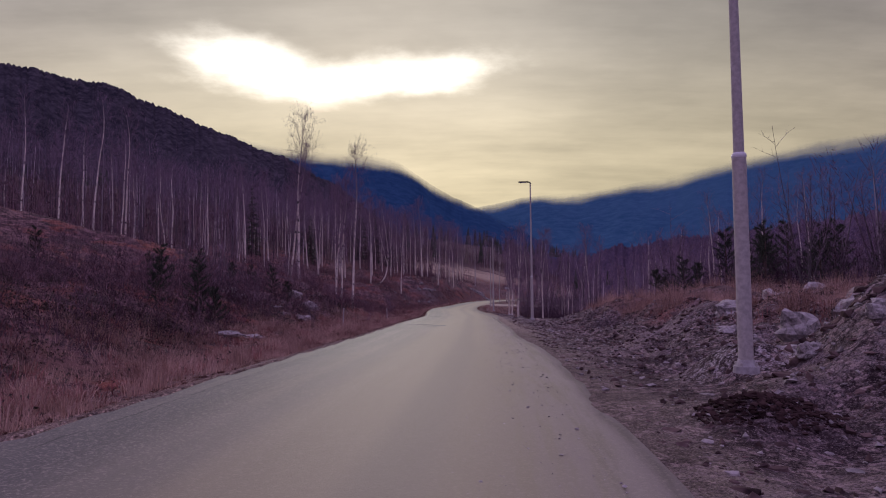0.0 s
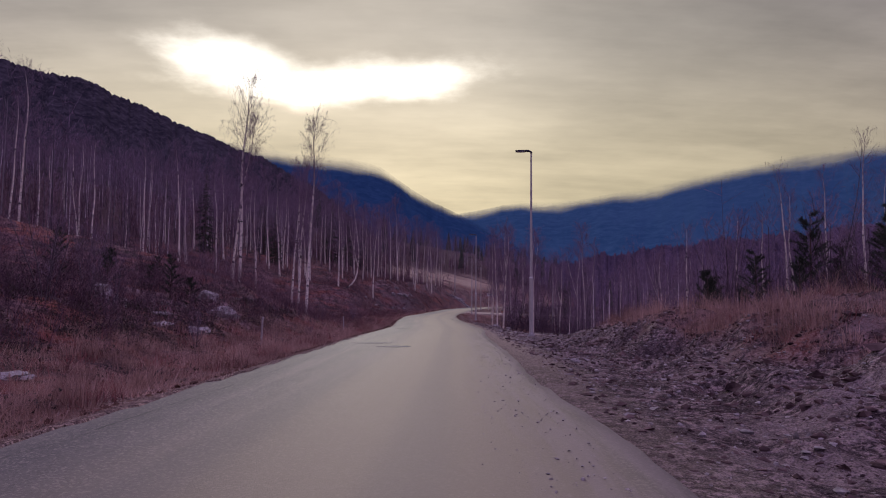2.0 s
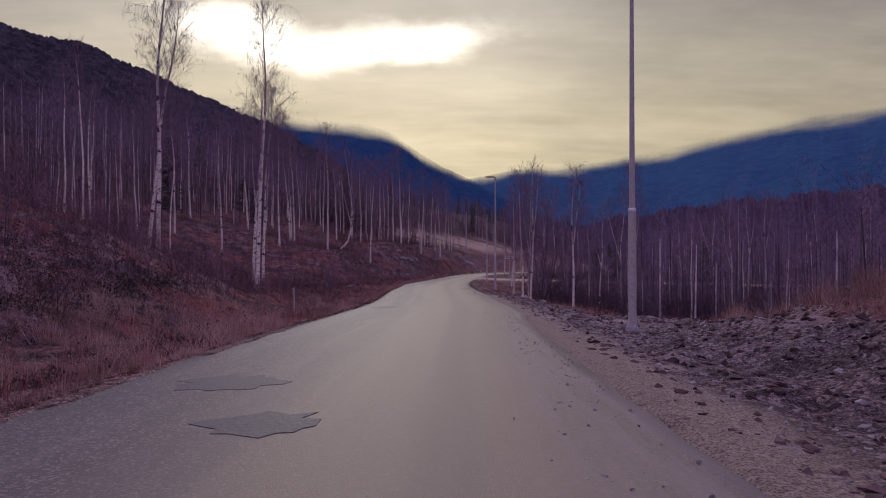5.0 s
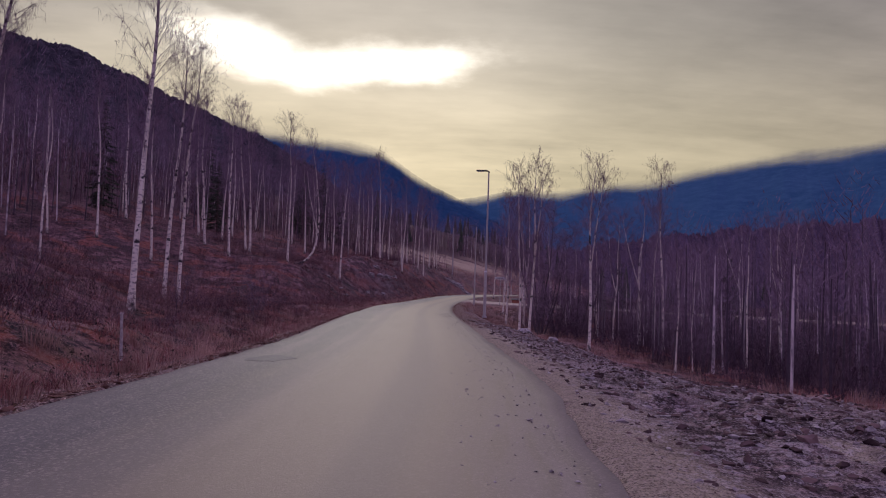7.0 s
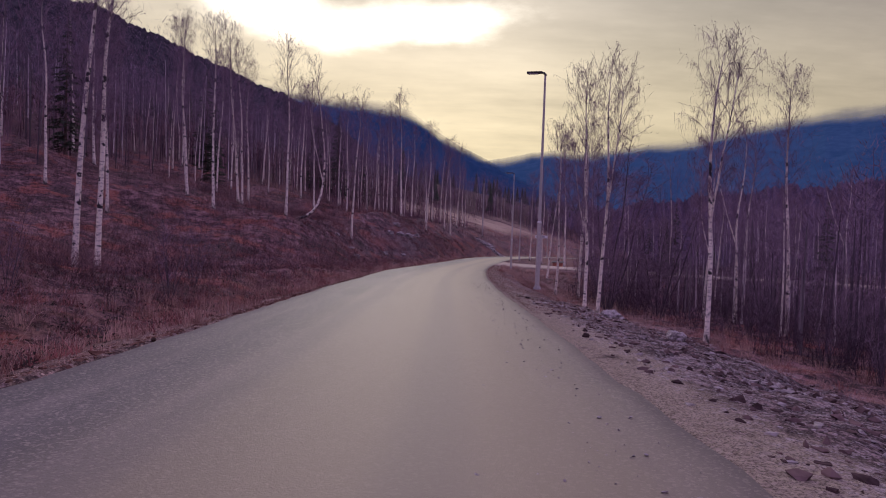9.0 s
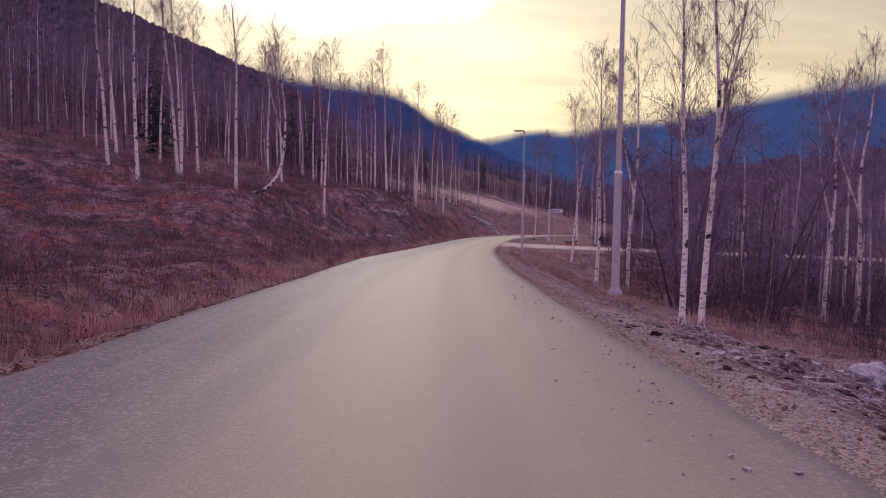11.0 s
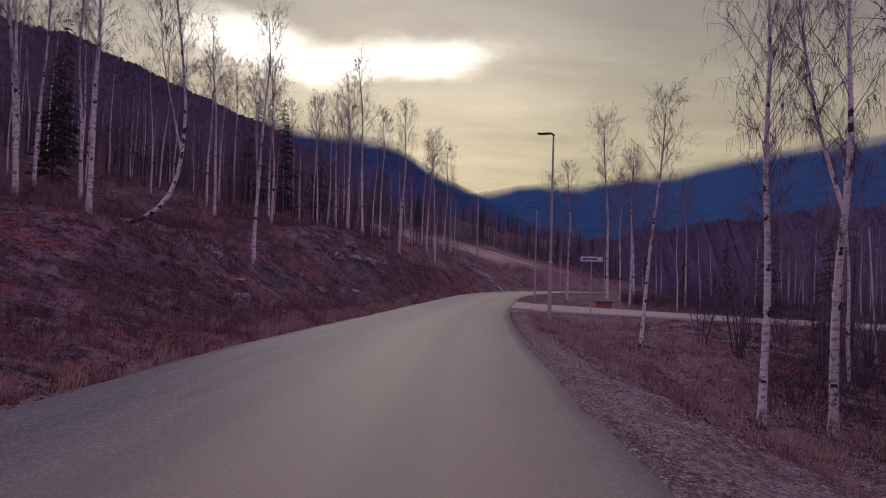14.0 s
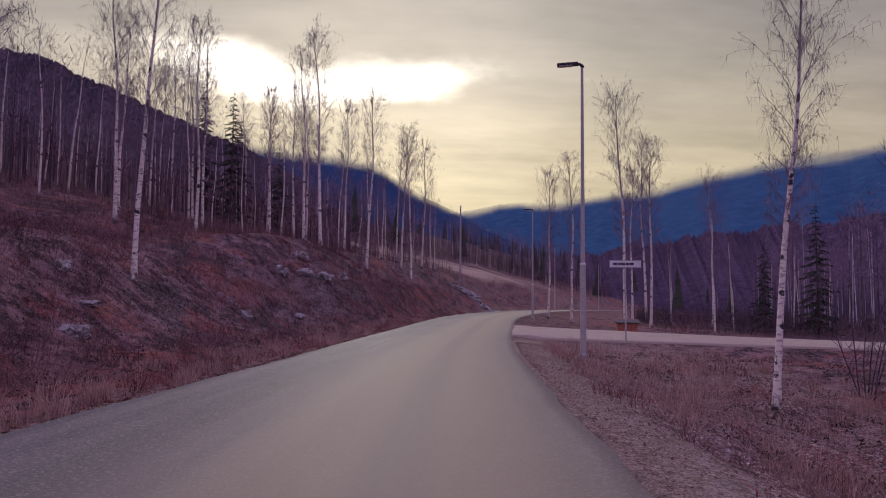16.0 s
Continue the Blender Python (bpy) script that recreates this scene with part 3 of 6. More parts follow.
def ground_z(x, y):
    x, y = np.asarray(x, float), np.asarray(y, float)
    xc, base = road_x(y), road_z(y)
    dl, dr = (xc - HALF) - x, x - (xc + HALF)
    # hillside on the left
    bank = 3.3 * smooth(y, 80, 102) * smooth(dl, 3.6, 11) + 1.5 * smooth(dl, 4.3, 11) * smooth(y, 42, 51) * (1 - smooth(y, 60, 71)) + 2.2 * smooth(y, 111, 126) * smooth(dl, 1.2, 4.6) * (1 - 0.45 * smooth(dl, 6, 14)) * (1 - smooth(y, 150, 180)) + 0.95 * (1 - smooth(y, 47, 57)) * smooth(dl, 2.6, 8) + 0.35 * smooth(y, 36, 44) * (1 - smooth(y, 50, 56)) * smooth(dl, 1.5, 4.5)
    start = np.interp(y, [0, 45, 58, 76, 98, 140, 260], [6, 6.5, 10, 10, 11, 11, 14])
    hill = np.log1p(np.exp(np.clip((dl - start) / 2.5, -30, 30))) * 2.5
    hill = np.where(dl > 70, start * 0 + np.clip(dl, 0, 1e5) - start, hill)
    hill = (0.25 * np.minimum(hill, 120) + 0.10 * np.clip(hill - 120, 0, 300)) * (1 + 0.08 * smooth(y, 160, 215))
    ditch = -np.interp(y, [0, 42, 52, 80, 92, 140], [.12, .15, .45, .4, .2, .2]) * np.exp(-((dl - 2.2) / 1.2) ** 2)
    left = bank + hill + ditch - 0.35 * np.exp(-((dl - 9.5) / 3.5) ** 2 - ((y - 73) / 6) ** 2) - 0.05 * smooth(dl, 0, .5)
    left = left + wavy(x, y, 2.2, 1) * 0.10 * smooth(dl, 0.6, 3) + wavy(x, y, 7, 2) * 0.28 * smooth(dl, 3, 9)
    left = left + (0.06 * lumps(x, y, 0.55, 3) + 0.12 * lumps(x, y, 1.5, 4)) * smooth(dl, 0.4, 2.0)
    # right: a bank at first, then a drop into the wood, level again at the side road
    up = (1 - smooth(y, 34, 45)) * (1.25 * smooth(dr, 2.2, 6.0) + 0.4 * smooth(dr, 6, 12) + wavy(x, y, 3.1, 4) * 0.40 * smooth(dr, 2.2, 5) + wavy(x, y, 0.95, 8) * 0.13 * smooth(dr, 1.6, 3.5))
    up = up + 0.25 * np.exp(-((x - 5.6) ** 2 + (y - 10.7) ** 2) / 1.6) + 0.32 * np.exp(-((x - 4.95) ** 2 + (y - 9.8) ** 2) / 0.30) + 0.5 * np.exp(-((x - 7.3) ** 2 / 1.5 + (y - 11.6) ** 2 / 2.6)) + 0.55 * np.exp(-(((x - 6.05) ** 2) / 0.45 + ((y - 12.6) ** 2) / 0.8) ** 1.6)
    deep = smooth(y, 42, 58) * (1 - 0.75 * smooth(y, 89, 101))
    broad = np.interp(y, [60, 67, 73, 90], [7.0, 6.8, 4.4, 4.4])
    down = -deep * (1.12 * smooth(dr, 0.4, broad) + 0.10 * np.clip(dr - 5, 0, 10))
    far = -0.02 * np.clip(dr - 14, 0, 200) - 0.10 * smooth(dr, 0, 2)
    right = up + down + far + wavy(x, y, 1.3, 5) * 0.055 * smooth(dr, 0.5, 2) + wavy(x, y, 6, 6) * 0.18 * smooth(dr, 3, 8)
    churned = smooth(dr, 0.9, 2.0) * (1 - smooth(dr, 6, 11))
    right = right + churned * (0.10 * lumps(x, y, 0.62, 5) + 0.045 * lumps(x, y, 0.34, 6)) + churned * (1 - smooth(y, 26, 40)) * smooth(dr, 2, 3.5) * (0.26 * lumps(x, y, 1.25, 7) + 0.08 * lumps(x, y, 0.45, 8))
    z = base + np.where(dl > 0, left, np.where(dr > 0, right, -0.05))
    # the side road is graded flat
    ym, half = side_road(x)
    lane = (1 - smooth(np.abs(y - ym), half - 0.2, half + 2.5)) * smooth(dr, -0.1, 1.5)
    return z * (1 - lane) + lane * (-5.2 - 0.012 * np.clip(x - 12, 0, 200) - 0.0)


def axis(lo, hi, step, far, grow=1.17):
    fine = list(np.arange(lo, hi + 1e-6, step))
    out, s = [], step
    v = hi
    while v < far:
        s *= grow
        v += s
        out.append(v)
    back, s, v = [], step, lo
    while v > -far:
        s *= grow
        v -= s
        back.append(v)
    return np.array(back[::-1] + fine + out)


def build_ground():
    xs = np.concatenate([axis(-22, 24, 0.4, 4600), np.arange(3.0, 13.0, 0.13), np.arange(-4.5, 2.5, 0.2)])
    xs, ys = np.unique(np.round(xs, 2)), axis(0, 112, 0.27, 4600)
    xs = xs[np.concatenate([[True], np.diff(xs) > 0.04])]
    gx, gy = np.meshgrid(xs, ys)
    gz = ground_z(gx, gy)
    # beyond the woods the valley floor levels out
    away = smooth(np.hypot(gx, gy - 60), 350, 1200)
    gz = gz * (1 - away) + away * -14.0
    nx, ny = len(xs), len(ys)
    i = (np.arange(ny - 1)[:, None] * nx + np.arange(nx - 1)[None, :]).ravel()
    quads = np.stack([i, i + 1, i + 1 + nx, i + nx], 1)
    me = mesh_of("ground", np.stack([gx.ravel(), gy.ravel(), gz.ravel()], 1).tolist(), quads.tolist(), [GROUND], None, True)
    x, y = gx.ravel(), gy.ravel()
    xc = road_x(y)
    dl, dr = (xc - HALF) - x, x - (xc + HALF)
    rough = wavy(x, y, 1.7, 9)
    reach = np.interp(y, [0, 30, 45, 60, 70, 80, 90, 110], [5.5, 4.5, 5.0, 6.6, 5.4, 3.6, 2.4, 1.6]) + rough * 0.8
    soil = np.where(dr > -1, 1 - smooth(dr, reach - 0.7, reach + 0.9), 0) + np.where(dl > -1, 1 - smooth(dl, 0.0, 0.35), 0)
    soil = soil * np.where(dr > -0.5, 1 - 0.65 * smooth(y, 60, 84), 1)
    snowy = 0.8 * (1 - smooth(y, 18, 40)) * smooth(dr, 2, 4) * (1 - smooth(dr, 9, 14)) * (0.5 + 0.5 * (rough > -0.1))
    bare = np.exp(-((dl - 4.6) / 2.0) ** 2 - ((y - 119) / 6) ** 2)
    soil = np.clip(np.maximum(np.maximum(soil, snowy * 0.8), bare), 0, 1)
    meadow = smooth(y, 178, 192) * (1 - smooth(y, 250, 275)) * smooth(dl, 20, 27) * (1 - smooth(dl, 44, 52)) * smooth(x, -10, -4)
    grass = np.clip((1 - smooth(dl, 1.5, 7)) * (dl > 0) + (dr > 0) * (1 - smooth(dr, 5, 11)) * 0.9 * (1 - 0.85 * smooth(y, 44, 54) * (1 - smooth(y, 80, 88))), 0, 1)
    col = me.color_attributes.new("cover", "FLOAT_COLOR", "POINT")
    col.data.foreach_set("color", np.stack([soil, meadow, grass, np.ones_like(soil)], 1).astype(np.float32).ravel())
    rime = 0.16 * (1 - smooth(y, 17, 28)) * smooth(dr, 2.4, 3.6) * (1 - smooth(dr, 9, 14)) + (0.10 + 0.42 * smooth(y, 30, 42)) * smooth(dr, 0.2, 0.8) * (1 - smooth(dr, reach, reach + 1.2)) * (1 - smooth(y, 82, 100)) + 0.16 * smooth(dr, 0.8, 2) * (1 - smooth(dr, 8, 12)) * smooth(y, 84, 98)
    rime = rime + 0.35 * smooth(dl, 3, 4.5) * (1 - smooth(dl, 8, 10)) * smooth(y, 34, 38) * (1 - smooth(y, 50, 56)) + 0.25 * smooth(dl, 4, 6) * (1 - smooth(dl, 10, 13)) * smooth(y, 96, 104)
    rime = rime + 0.9 * np.exp(-(((x - 6.1) ** 2) / 0.7 + ((y - 12.5) ** 2) / 1.1) ** 1.5)
    pale = smooth(dr, -0.3, 0) * (1 - smooth(dr, 0.45 + 0.5 * np.abs(rough), 1.25 + rough * 0.4)) * (1 - 0.75 * smooth(y, 58, 74)) * (0.3 + 0.7 * smooth(y, 20, 36)) * (1 - smooth(y, 106, 108))
    pale = pale + 0.75 * np.exp(-((x - 10.8) ** 2 / 9 + (y - 104.5) ** 2 / 14)) * (dr > 0) + 0.4 * smooth(dr, 0, 0.2) * (1 - smooth(dr, 0.6, 1.6)) * smooth(y, 76, 86) * (1 - smooth(y, 106, 108))
    me.attributes.new("shoulder", "FLOAT", "POINT").data.foreach_set("value", np.clip(pale, 0, 1).astype(np.float32))
    strewn = np.where(dl > 0, 1 - smooth(dl, 0.7, 1.5 + 0.5 * rough), 0) + np.where(dr > 0, smooth(y, 62, 78) * (1 - smooth(dr, 5, 9)) * (1 - smooth(y, 106, 109)), 0)
    me.attributes.new("strewn", "FLOAT", "POINT").data.foreach_set("value", np.clip(strewn, 0, 1).astype(np.float32))
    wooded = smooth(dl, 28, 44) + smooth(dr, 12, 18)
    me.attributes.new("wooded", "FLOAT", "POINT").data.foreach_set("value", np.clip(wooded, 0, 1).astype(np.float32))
    me.attributes.new("frost", "FLOAT", "POINT").data.foreach_set("value", np.clip(rime, 0, 1).astype(np.float32))
    tagged(new("ground", me), "brown forest floor with frosty dirt verges and a pale meadow", "ground", kind="structure")


build_ground()


def wide_left(y):
    """How far the asphalt reaches past its usual left edge."""
    return np.interp(y, [8, 16, 25, 39, 44, 53, 62, 69, 75, 85, 88, 93, 100], [0.2, 0.3, 0.15, 0.2, 0, -0.15, 0, 0.08, 0, 0.4, 0.35, 0.2, 0])


def wide_right(y):
    """How far the asphalt reaches past its usual right edge."""
    return np.interp(y, [8, 14, 19, 24, 30, 38, 43, 46, 49, 53], [0.2, 0.26, 0.22, -0.1, -0.05, -0.12, -0.05, 0.2, 0.2, 0.04])


def build_road():
    ys = np.arange(-40, 300, 0.5)
    us = np.array([0, 0.03, 0.25, 1.0, 1.9, 2.68, 3.4, 4.3, 5.1, 5.33, 5.36])
    v, uv = [], []
    for y in ys:
        tx = (road_x(y + 0.5) - road_x(y - 0.5))
        n = np.array((1.0, -tx)) / math.hypot(1, tx)
        left, right = float(wide_left(y)), float(wide_right(y))
        for j, u0 in enumerate(us):
            off = u0 - HALF + (right if j > 6 else -left if j < 4 else 0)
            if j in (0, 1, 2):
                off += (0.05 * float(wavy(y, 3.0, 1.4, 3)) + 0.04 * float(wavy(y, 5.0, 0.45, 3))) * (1 - 0.5 * (j == 2))
            if j in (8, 9, 10):
                off += 0.05 * float(wavy(y, 8.0, 1.9, 7)) + 0.04 * float(wavy(y, 3.0, 0.5, 2))
            z = float(road_z(y)) + 0.02 + 0.03 * (1 - (off / HALF) ** 2)
            if j in (0, len(us) - 1):
                z -= 0.10
            v.append((float(road_x(y)) + off * n[0], y + off * n[1], z))
            uv.append((u0, y))
    m = len(us)
    faces = [(i * m + j, i * m + j + 1, (i + 1) * m + j + 1, (i + 1) * m + j) for i in range(len(ys) - 1) for j in range(m - 1)]
    me = mesh_of("road", v, faces, [ASPHALT], None, True)
    layer = me.uv_layers.new(name="UVMap")
    uv = np.array(uv, np.float32)
    idx = np.empty(len(me.loops), np.int32)
    me.loops.foreach_get("vertex_index", idx)
    layer.data.foreach_set("uv", uv[idx].ravel())
    tagged(new("road", me), "narrow grey worn asphalt road with dusty right edge", "road", kind="structure")


build_road()


def build_side_road():
    xs = np.arange(7.0, 60, 0.6)
    v, faces = [], []
    us = np.array([-1, -0.985, -0.75, -0.5, -0.25, 0, 0.25, 0.5, 0.75, 0.985, 1])
    for x in xs:
        ym, half = side_road(x)
        for u0 in us:
            y = ym + u0 * (half + 0.15 * float(wavy(x, u0, 1.6, 2)))
            z = float(ground_z(x, y)) + 0.05
            if x < float(road_x(y)) + HALF + 1.2:
                z = float(road_z(y)) + 0.012
            z -= 0.45 * (abs(u0) > 0.99)
            v.append((x, y, z))
    m = len(us)
    for i in range(len(xs) - 1):
        for j in range(m - 1):
            faces.append((i * m + j, (i + 1) * m + j, (i + 1) * m + j + 1, i * m + j + 1))
    tagged(new("side_road", mesh_of("side_road", v, faces, [GRAVEL], None, True)), "pale gravel side road joining the asphalt", "road", kind="structure")


build_side_road()


# ---------------------------------------------------------------- mountains
def build_mountain(name, label, stations, dist, mat, seed, step=0.12, jag=0.0, depth=0.55, rise=1.0):
    """A wooded slope that rises to a skyline: stations of bearing and height in degrees, seen from the road."""
    az0 = np.arange(stations[0][0], stations[-1][0] + 1e-6, step)
    sky = np.radians(np.interp(az0, [s[0] for s in stations], [s[1] for s in stations]))
    rng = np.random.RandomState(seed)
    rough = rng.rand(len(az0)) * jag + 0.2 * jag * np.sin(az0 * 3.9 + seed) + 0.4 * jag * np.sin(az0 * 1.3 + 2 * seed)
    rows = np.concatenate([np.linspace(0, 0.9, 10), [0.94, 0.97, 1.0]])
    v = []
    for r in rows:
        rr = min(r, 1)
        d0 = dist * (1 - depth * (1 - rr)) + (dist * 0.2 if r > 1 else 0)
        top = (dist * np.tan(sky) + rough - 1.6) * rise
        z = -25 + (top + 25) * (rr ** 1.15)
        z = z + (np.sin(az0 * 0.9 + r * 5 + seed) * 0.012 + np.sin(az0 * 2.3 - r * 9) * 0.005) * top * (rr * (1 - rr) * 4)
        if r > 1:
            z = z * 0.7
        a = np.radians(az0)
        v.append(np.stack([2 + d0 * np.sin(a), 10 + d0 * np.cos(a), z], 1))
    n = len(az0)
    v = np.concatenate(v)
    faces = [(i * n + j, i * n + j + 1, (i + 1) * n + j + 1, (i + 1) * n + j) for i in range(len(rows) - 1) for j in range(n - 1)]
    me = mesh_of(name, v, faces, [mat], None, True)
    idx = np.empty(len(me.loops), np.int32)
    me.loops.foreach_get("vertex_index", idx)
    uv = np.stack([np.tile(az0 / 90, len(rows)), np.repeat(rows, n)], 1).astype(np.float32)
    me.uv_layers.new(name="UVMap").data.foreach_set("uv", uv[idx].ravel())
    tagged(new(name, me), label, "mountain", kind="structure")


build_mountain("hillside_backdrop", "steep dark hillside of bare wood and conifers",
               [(-110, 9), (-80, 13), (-60, 16), (-45, 17), (-34.5, 16.5), (-27, 15.9), (-22.7, 14.4), (-18.2, 12.8), (-13.5, 11.2), (-9, 9.0), (-5, 6), (-2, 3.5)], 900, HILL_NEAR, 3, 0.1, 3.5)
build_mountain("mountain_backdrop_west", "wooded mountain coloured haze blue, running down to the valley",
               [(-30, 11), (-18, 12.4), (-13.5, 12.0), (-8.5, 11.6), (-5, 11.2), (-3.3, 10.8), (-0.4, 8.9), (2, 7.6), (4.2, 6.6), (7, 5.2), (10, 3.7), (14, 1.6), (18, 0.5)], 1700, HILL_HAZE_BLUE, 5, 0.1, 2.0, rise=1.035)
build_mountain("mountain_backdrop_east", "long mountain ridge coloured haze blue across the valley",
               [(-8, 4.5), (0, 6.0), (4.2, 6.7), (8, 7.4), (10, 7.6), (13, 7.7), (19, 8.4), (25.7, 9.8), (31.8, 10.4), (38, 11.1), (50, 12), (75, 12), (110, 9)], 2800, HILL_HAZE_FAR, 8, 0.12, 2.0, rise=1.05)
build_mountain("hillside_backdrop_east", "low dark purple wooded slope across the valley floor",
               [(2, 0.0), (6, 1.0), (10, 1.9), (14, 2.6), (19, 3.4), (24, 4.0), (29, 4.4), (34, 4.8), (40, 5.2), (55, 6), (75, 6.5), (110, 5)], 380, HILL_WOOD, 6, 0.1, 2.6, 0.5)
build_mountain("mountain_backdrop_south", "low dark wooded ridge behind the road, coloured haze blue",
               [(100, 9), (140, 7), (180, 8), (220, 7), (260, 9)], 2200, HILL_HAZE_FAR, 11, 0.8, 6.0)


# ---------------------------------------------------------------- birches
def limb(rng, start, direction, length, n, sag, wander):
    pts = [np.asarray(start, float)]
    d0 = np.asarray(direction, float)
    for _ in range(n):
        d0 = d0 + rng.normal(0, wander, 3) + np.array((0, 0, -sag))
        d0 /= np.linalg.norm(d0)
        pts.append(pts[-1] + d0 * length / n)
    return np.array(pts)


def trunk_line(rng, height, lean, bend=None):
    n = 14
    s = np.linspace(0, 1, n + 1)
    ph = rng.rand(4) * 6.28
    x = lean[0] * height * s + 0.20 * np.sin(s * 5 + ph[0]) * s + 0.07 * np.sin(s * 13 + ph[1]) * s
    y = lean[1] * height * s + 0.20 * np.sin(s * 4.4 + ph[2]) * s + 0.07 * np.sin(s * 11 + ph[3]) * s
    z = height * s
    if bend:
        # lies out from the bank, then turns up
        u = s ** 1.4 * 13.5
        x = x * s + bend * hermite([0, 1.0, 2.2, 3.5, 5.6, 9.0, 13.5], [0, 0.9, 1.62, 1.95, 2.1, 1.75, 1.3])(u)
        y = y * s + bend * 0.7 * smooth(u, 0, 3.5)
        z = height / 12.6 * hermite([0, 1.0, 2.2, 3.5, 5.6, 9.0, 13.5], [0.1, 0.45, 1.3, 2.55, 4.65, 8.1, 12.6])(u)
    z = z - 0.25
    return np.stack([x, y, z], 1)


def birch_meshes(seed, height, radius, limbs=44, twigs=6, fine=4, lean=(0, 0), bend=None, clear=0.36, weep=0.10, fork=False):
    """Trunk and bare crown of one birch."""
    rng = np.random.RandomState(seed)
    trunk, crown = Soup(), Soup()
    line = trunk_line(rng, height, lean, bend)
    s = np.linspace(0, 1, len(line))
    rad = radius * (1 - s) ** 0.75 + 0.008 + radius * 0.5 * np.exp(-s * 40)
    trunk.tube(line, rad, 8)
    lines = [(line, clear)]
    if fork:
        i = 6
        side = limb(rng, line[i], (0.35 * rng.choice((-1, 1)), 0.1, 1), height * 0.5, 7, -0.06, 0.04)
        trunk.tube(side, np.linspace(rad[i] * 0.7, 0.01, 8), 7)
        lines.append((side, 0.15))
    for number in range(limbs):
        ln, lo = lines[number % len(lines)]
        f = lo + (1 - lo) * (number + rng.rand()) / limbs
        f = min(f, 0.985)
        i = f * (len(ln) - 1)
        k0 = int(i)
        p = ln[k0] + (ln[k0 + 1] - ln[k0]) * (i - k0)
        a = number * 2.4 + rng.normal(0, 0.4)
        g = (f - lo) / (1 - lo)
        length = height * (0.045 + 0.10 * math.sin(math.pi * min(1, 0.12 + 0.88 * (1 - g) ** 0.8)) + 0.01 * rng.rand()) * rng.uniform(0.6, 1.2)
        rise = 1.35 + 1.0 * g
        arm = limb(rng, p, (math.cos(a), math.sin(a), rise), length * 1.0, 5, 0.045, 0.06)
        crown.tube(arm, np.linspace(max(0.006, radius * 0.17 * (1 - 0.7 * g)), 0.004, 6), 3, False)
        for q in range(twigs):
            w = rng.uniform(0.25, 1.0)
            j = min(4, int(w * 5))
            b = arm[j] + (arm[j + 1] - arm[j]) * (w * 5 - j if j < 5 else 0)
            dd = (arm[j + 1] - arm[j]) / np.linalg.norm(arm[j + 1] - arm[j]) + rng.normal(0, 0.42, 3)
            tw = limb(rng, b, dd, length * rng.uniform(0.3, 0.65), 2, weep * rng.uniform(0.5, 3.0), 0.10)
            crown.spike(tw[0], tw[1] + (tw[1] - tw[0]) * 0.3, 0.0055)
            crown.sliver(tw[1], tw[2], 0.005, rng.normal(0, 1, 3))
            for _ in range(fine):
                j = rng.randint(0, 2)
                b = tw[j] + (tw[j + 1] - tw[j]) * rng.rand()
                e = b + np.array((rng.normal(0, 0.13), rng.normal(0, 0.13), rng.uniform(-0.70, 0.30))) * rng.uniform(0.4, 1.3)
                crown.sliver(b, e, 0.0046, rng.normal(0, 1, 3))
    return trunk.mesh("trunk", [BARK], True), crown.mesh("crown", [TWIG])


BIRCH_LABEL = "bare birch with white bark and fine purplish twigs"


def birch_thing(meshes, label=BIRCH_LABEL):
    root = new("birch_tree")
    part("trunk", meshes[0], root)
    part("crown", meshes[1], root, "leafless purplish-brown twigs")
    return tagged(root, label, "tree", "birches along the road")


HERO = [birch_meshes(10 + i, h, r * 0.86, int(limbs * 1.15), 8, 13, (lean[0] * 0.2, lean[1] * 0.2), None, clear * 0.86, weep, fork) for i, (h, r, limbs, lean, clear, weep, fork) in enumerate([
    (14.5, 0.125, 46, (0.015, 0.01), 0.42, 0.12, False), (13.5, 0.11, 42, (-0.02, 0.0), 0.40, 0.16, False),
    (12.0, 0.10, 40, (0.03, -0.01), 0.38, 0.10, False), (10.5, 0.095, 40, (0.05, 0.01), 0.40, 0.14, True),
    (15.5, 0.13, 48, (-0.01, 0.02), 0.45, 0.12, False), (11.0, 0.09, 38, (-0.035, 0.02), 0.34, 0.09, True), (11.0, 0.10, 40, (0.0, 0.0), 0.42, 0.12, False)])]
HERO_HEIGHT = [14.5, 13.5, 12.0, 10.5, 15.5, 11.0, 11.0]
SLIM = [birch_meshes(40 + i, h, r, 32, 5, 8, lean, None, clear * 0.85, 0.10) for i, (h, r, lean, clear) in enumerate([
    (13.0, 0.085, (0.01, 0), 0.55), (11.5, 0.075, (-0.015, 0.01), 0.50), (12.5, 0.08, (0.02, -0.01), 0.58), (10.0, 0.065, (-0.02, 0), 0.48), (8.5, 0.055, (0.03, 0.01), 0.42)])]
SLIM_HEIGHT = [13.0, 11.5, 12.5, 10.0, 8.5]
MADE = {}
tilts = random.Random(17)


def plant(kind, i, x, y, height=None, turn=0.0, lean=None):
    meshes, size = (HERO[i], HERO_HEIGHT[i]) if kind == "hero" else (SLIM[i], SLIM_HEIGHT[i])
    k0 = (height / size) if height else 1.0
    tilt = tilts.gauss(0, 0.022) if lean is None else math.atan(lean)
    m = Matrix.Translation((x, y, float(ground_z(x, y)))) @ Matrix.Rotation(tilt, 4, "Y") @ Matrix.Rotation(turn, 4, "Z")
    if (kind, i) not in MADE:
        MADE[(kind, i)] = birch_thing(meshes)
        ob = MADE[(kind, i)]
        ob.matrix_basis = m @ Matrix.Scale(k0, 4)
        return ob
    ob = copy_thing(MADE[(kind, i)], m)
    ob.scale = (k0, k0, k0)
    return ob


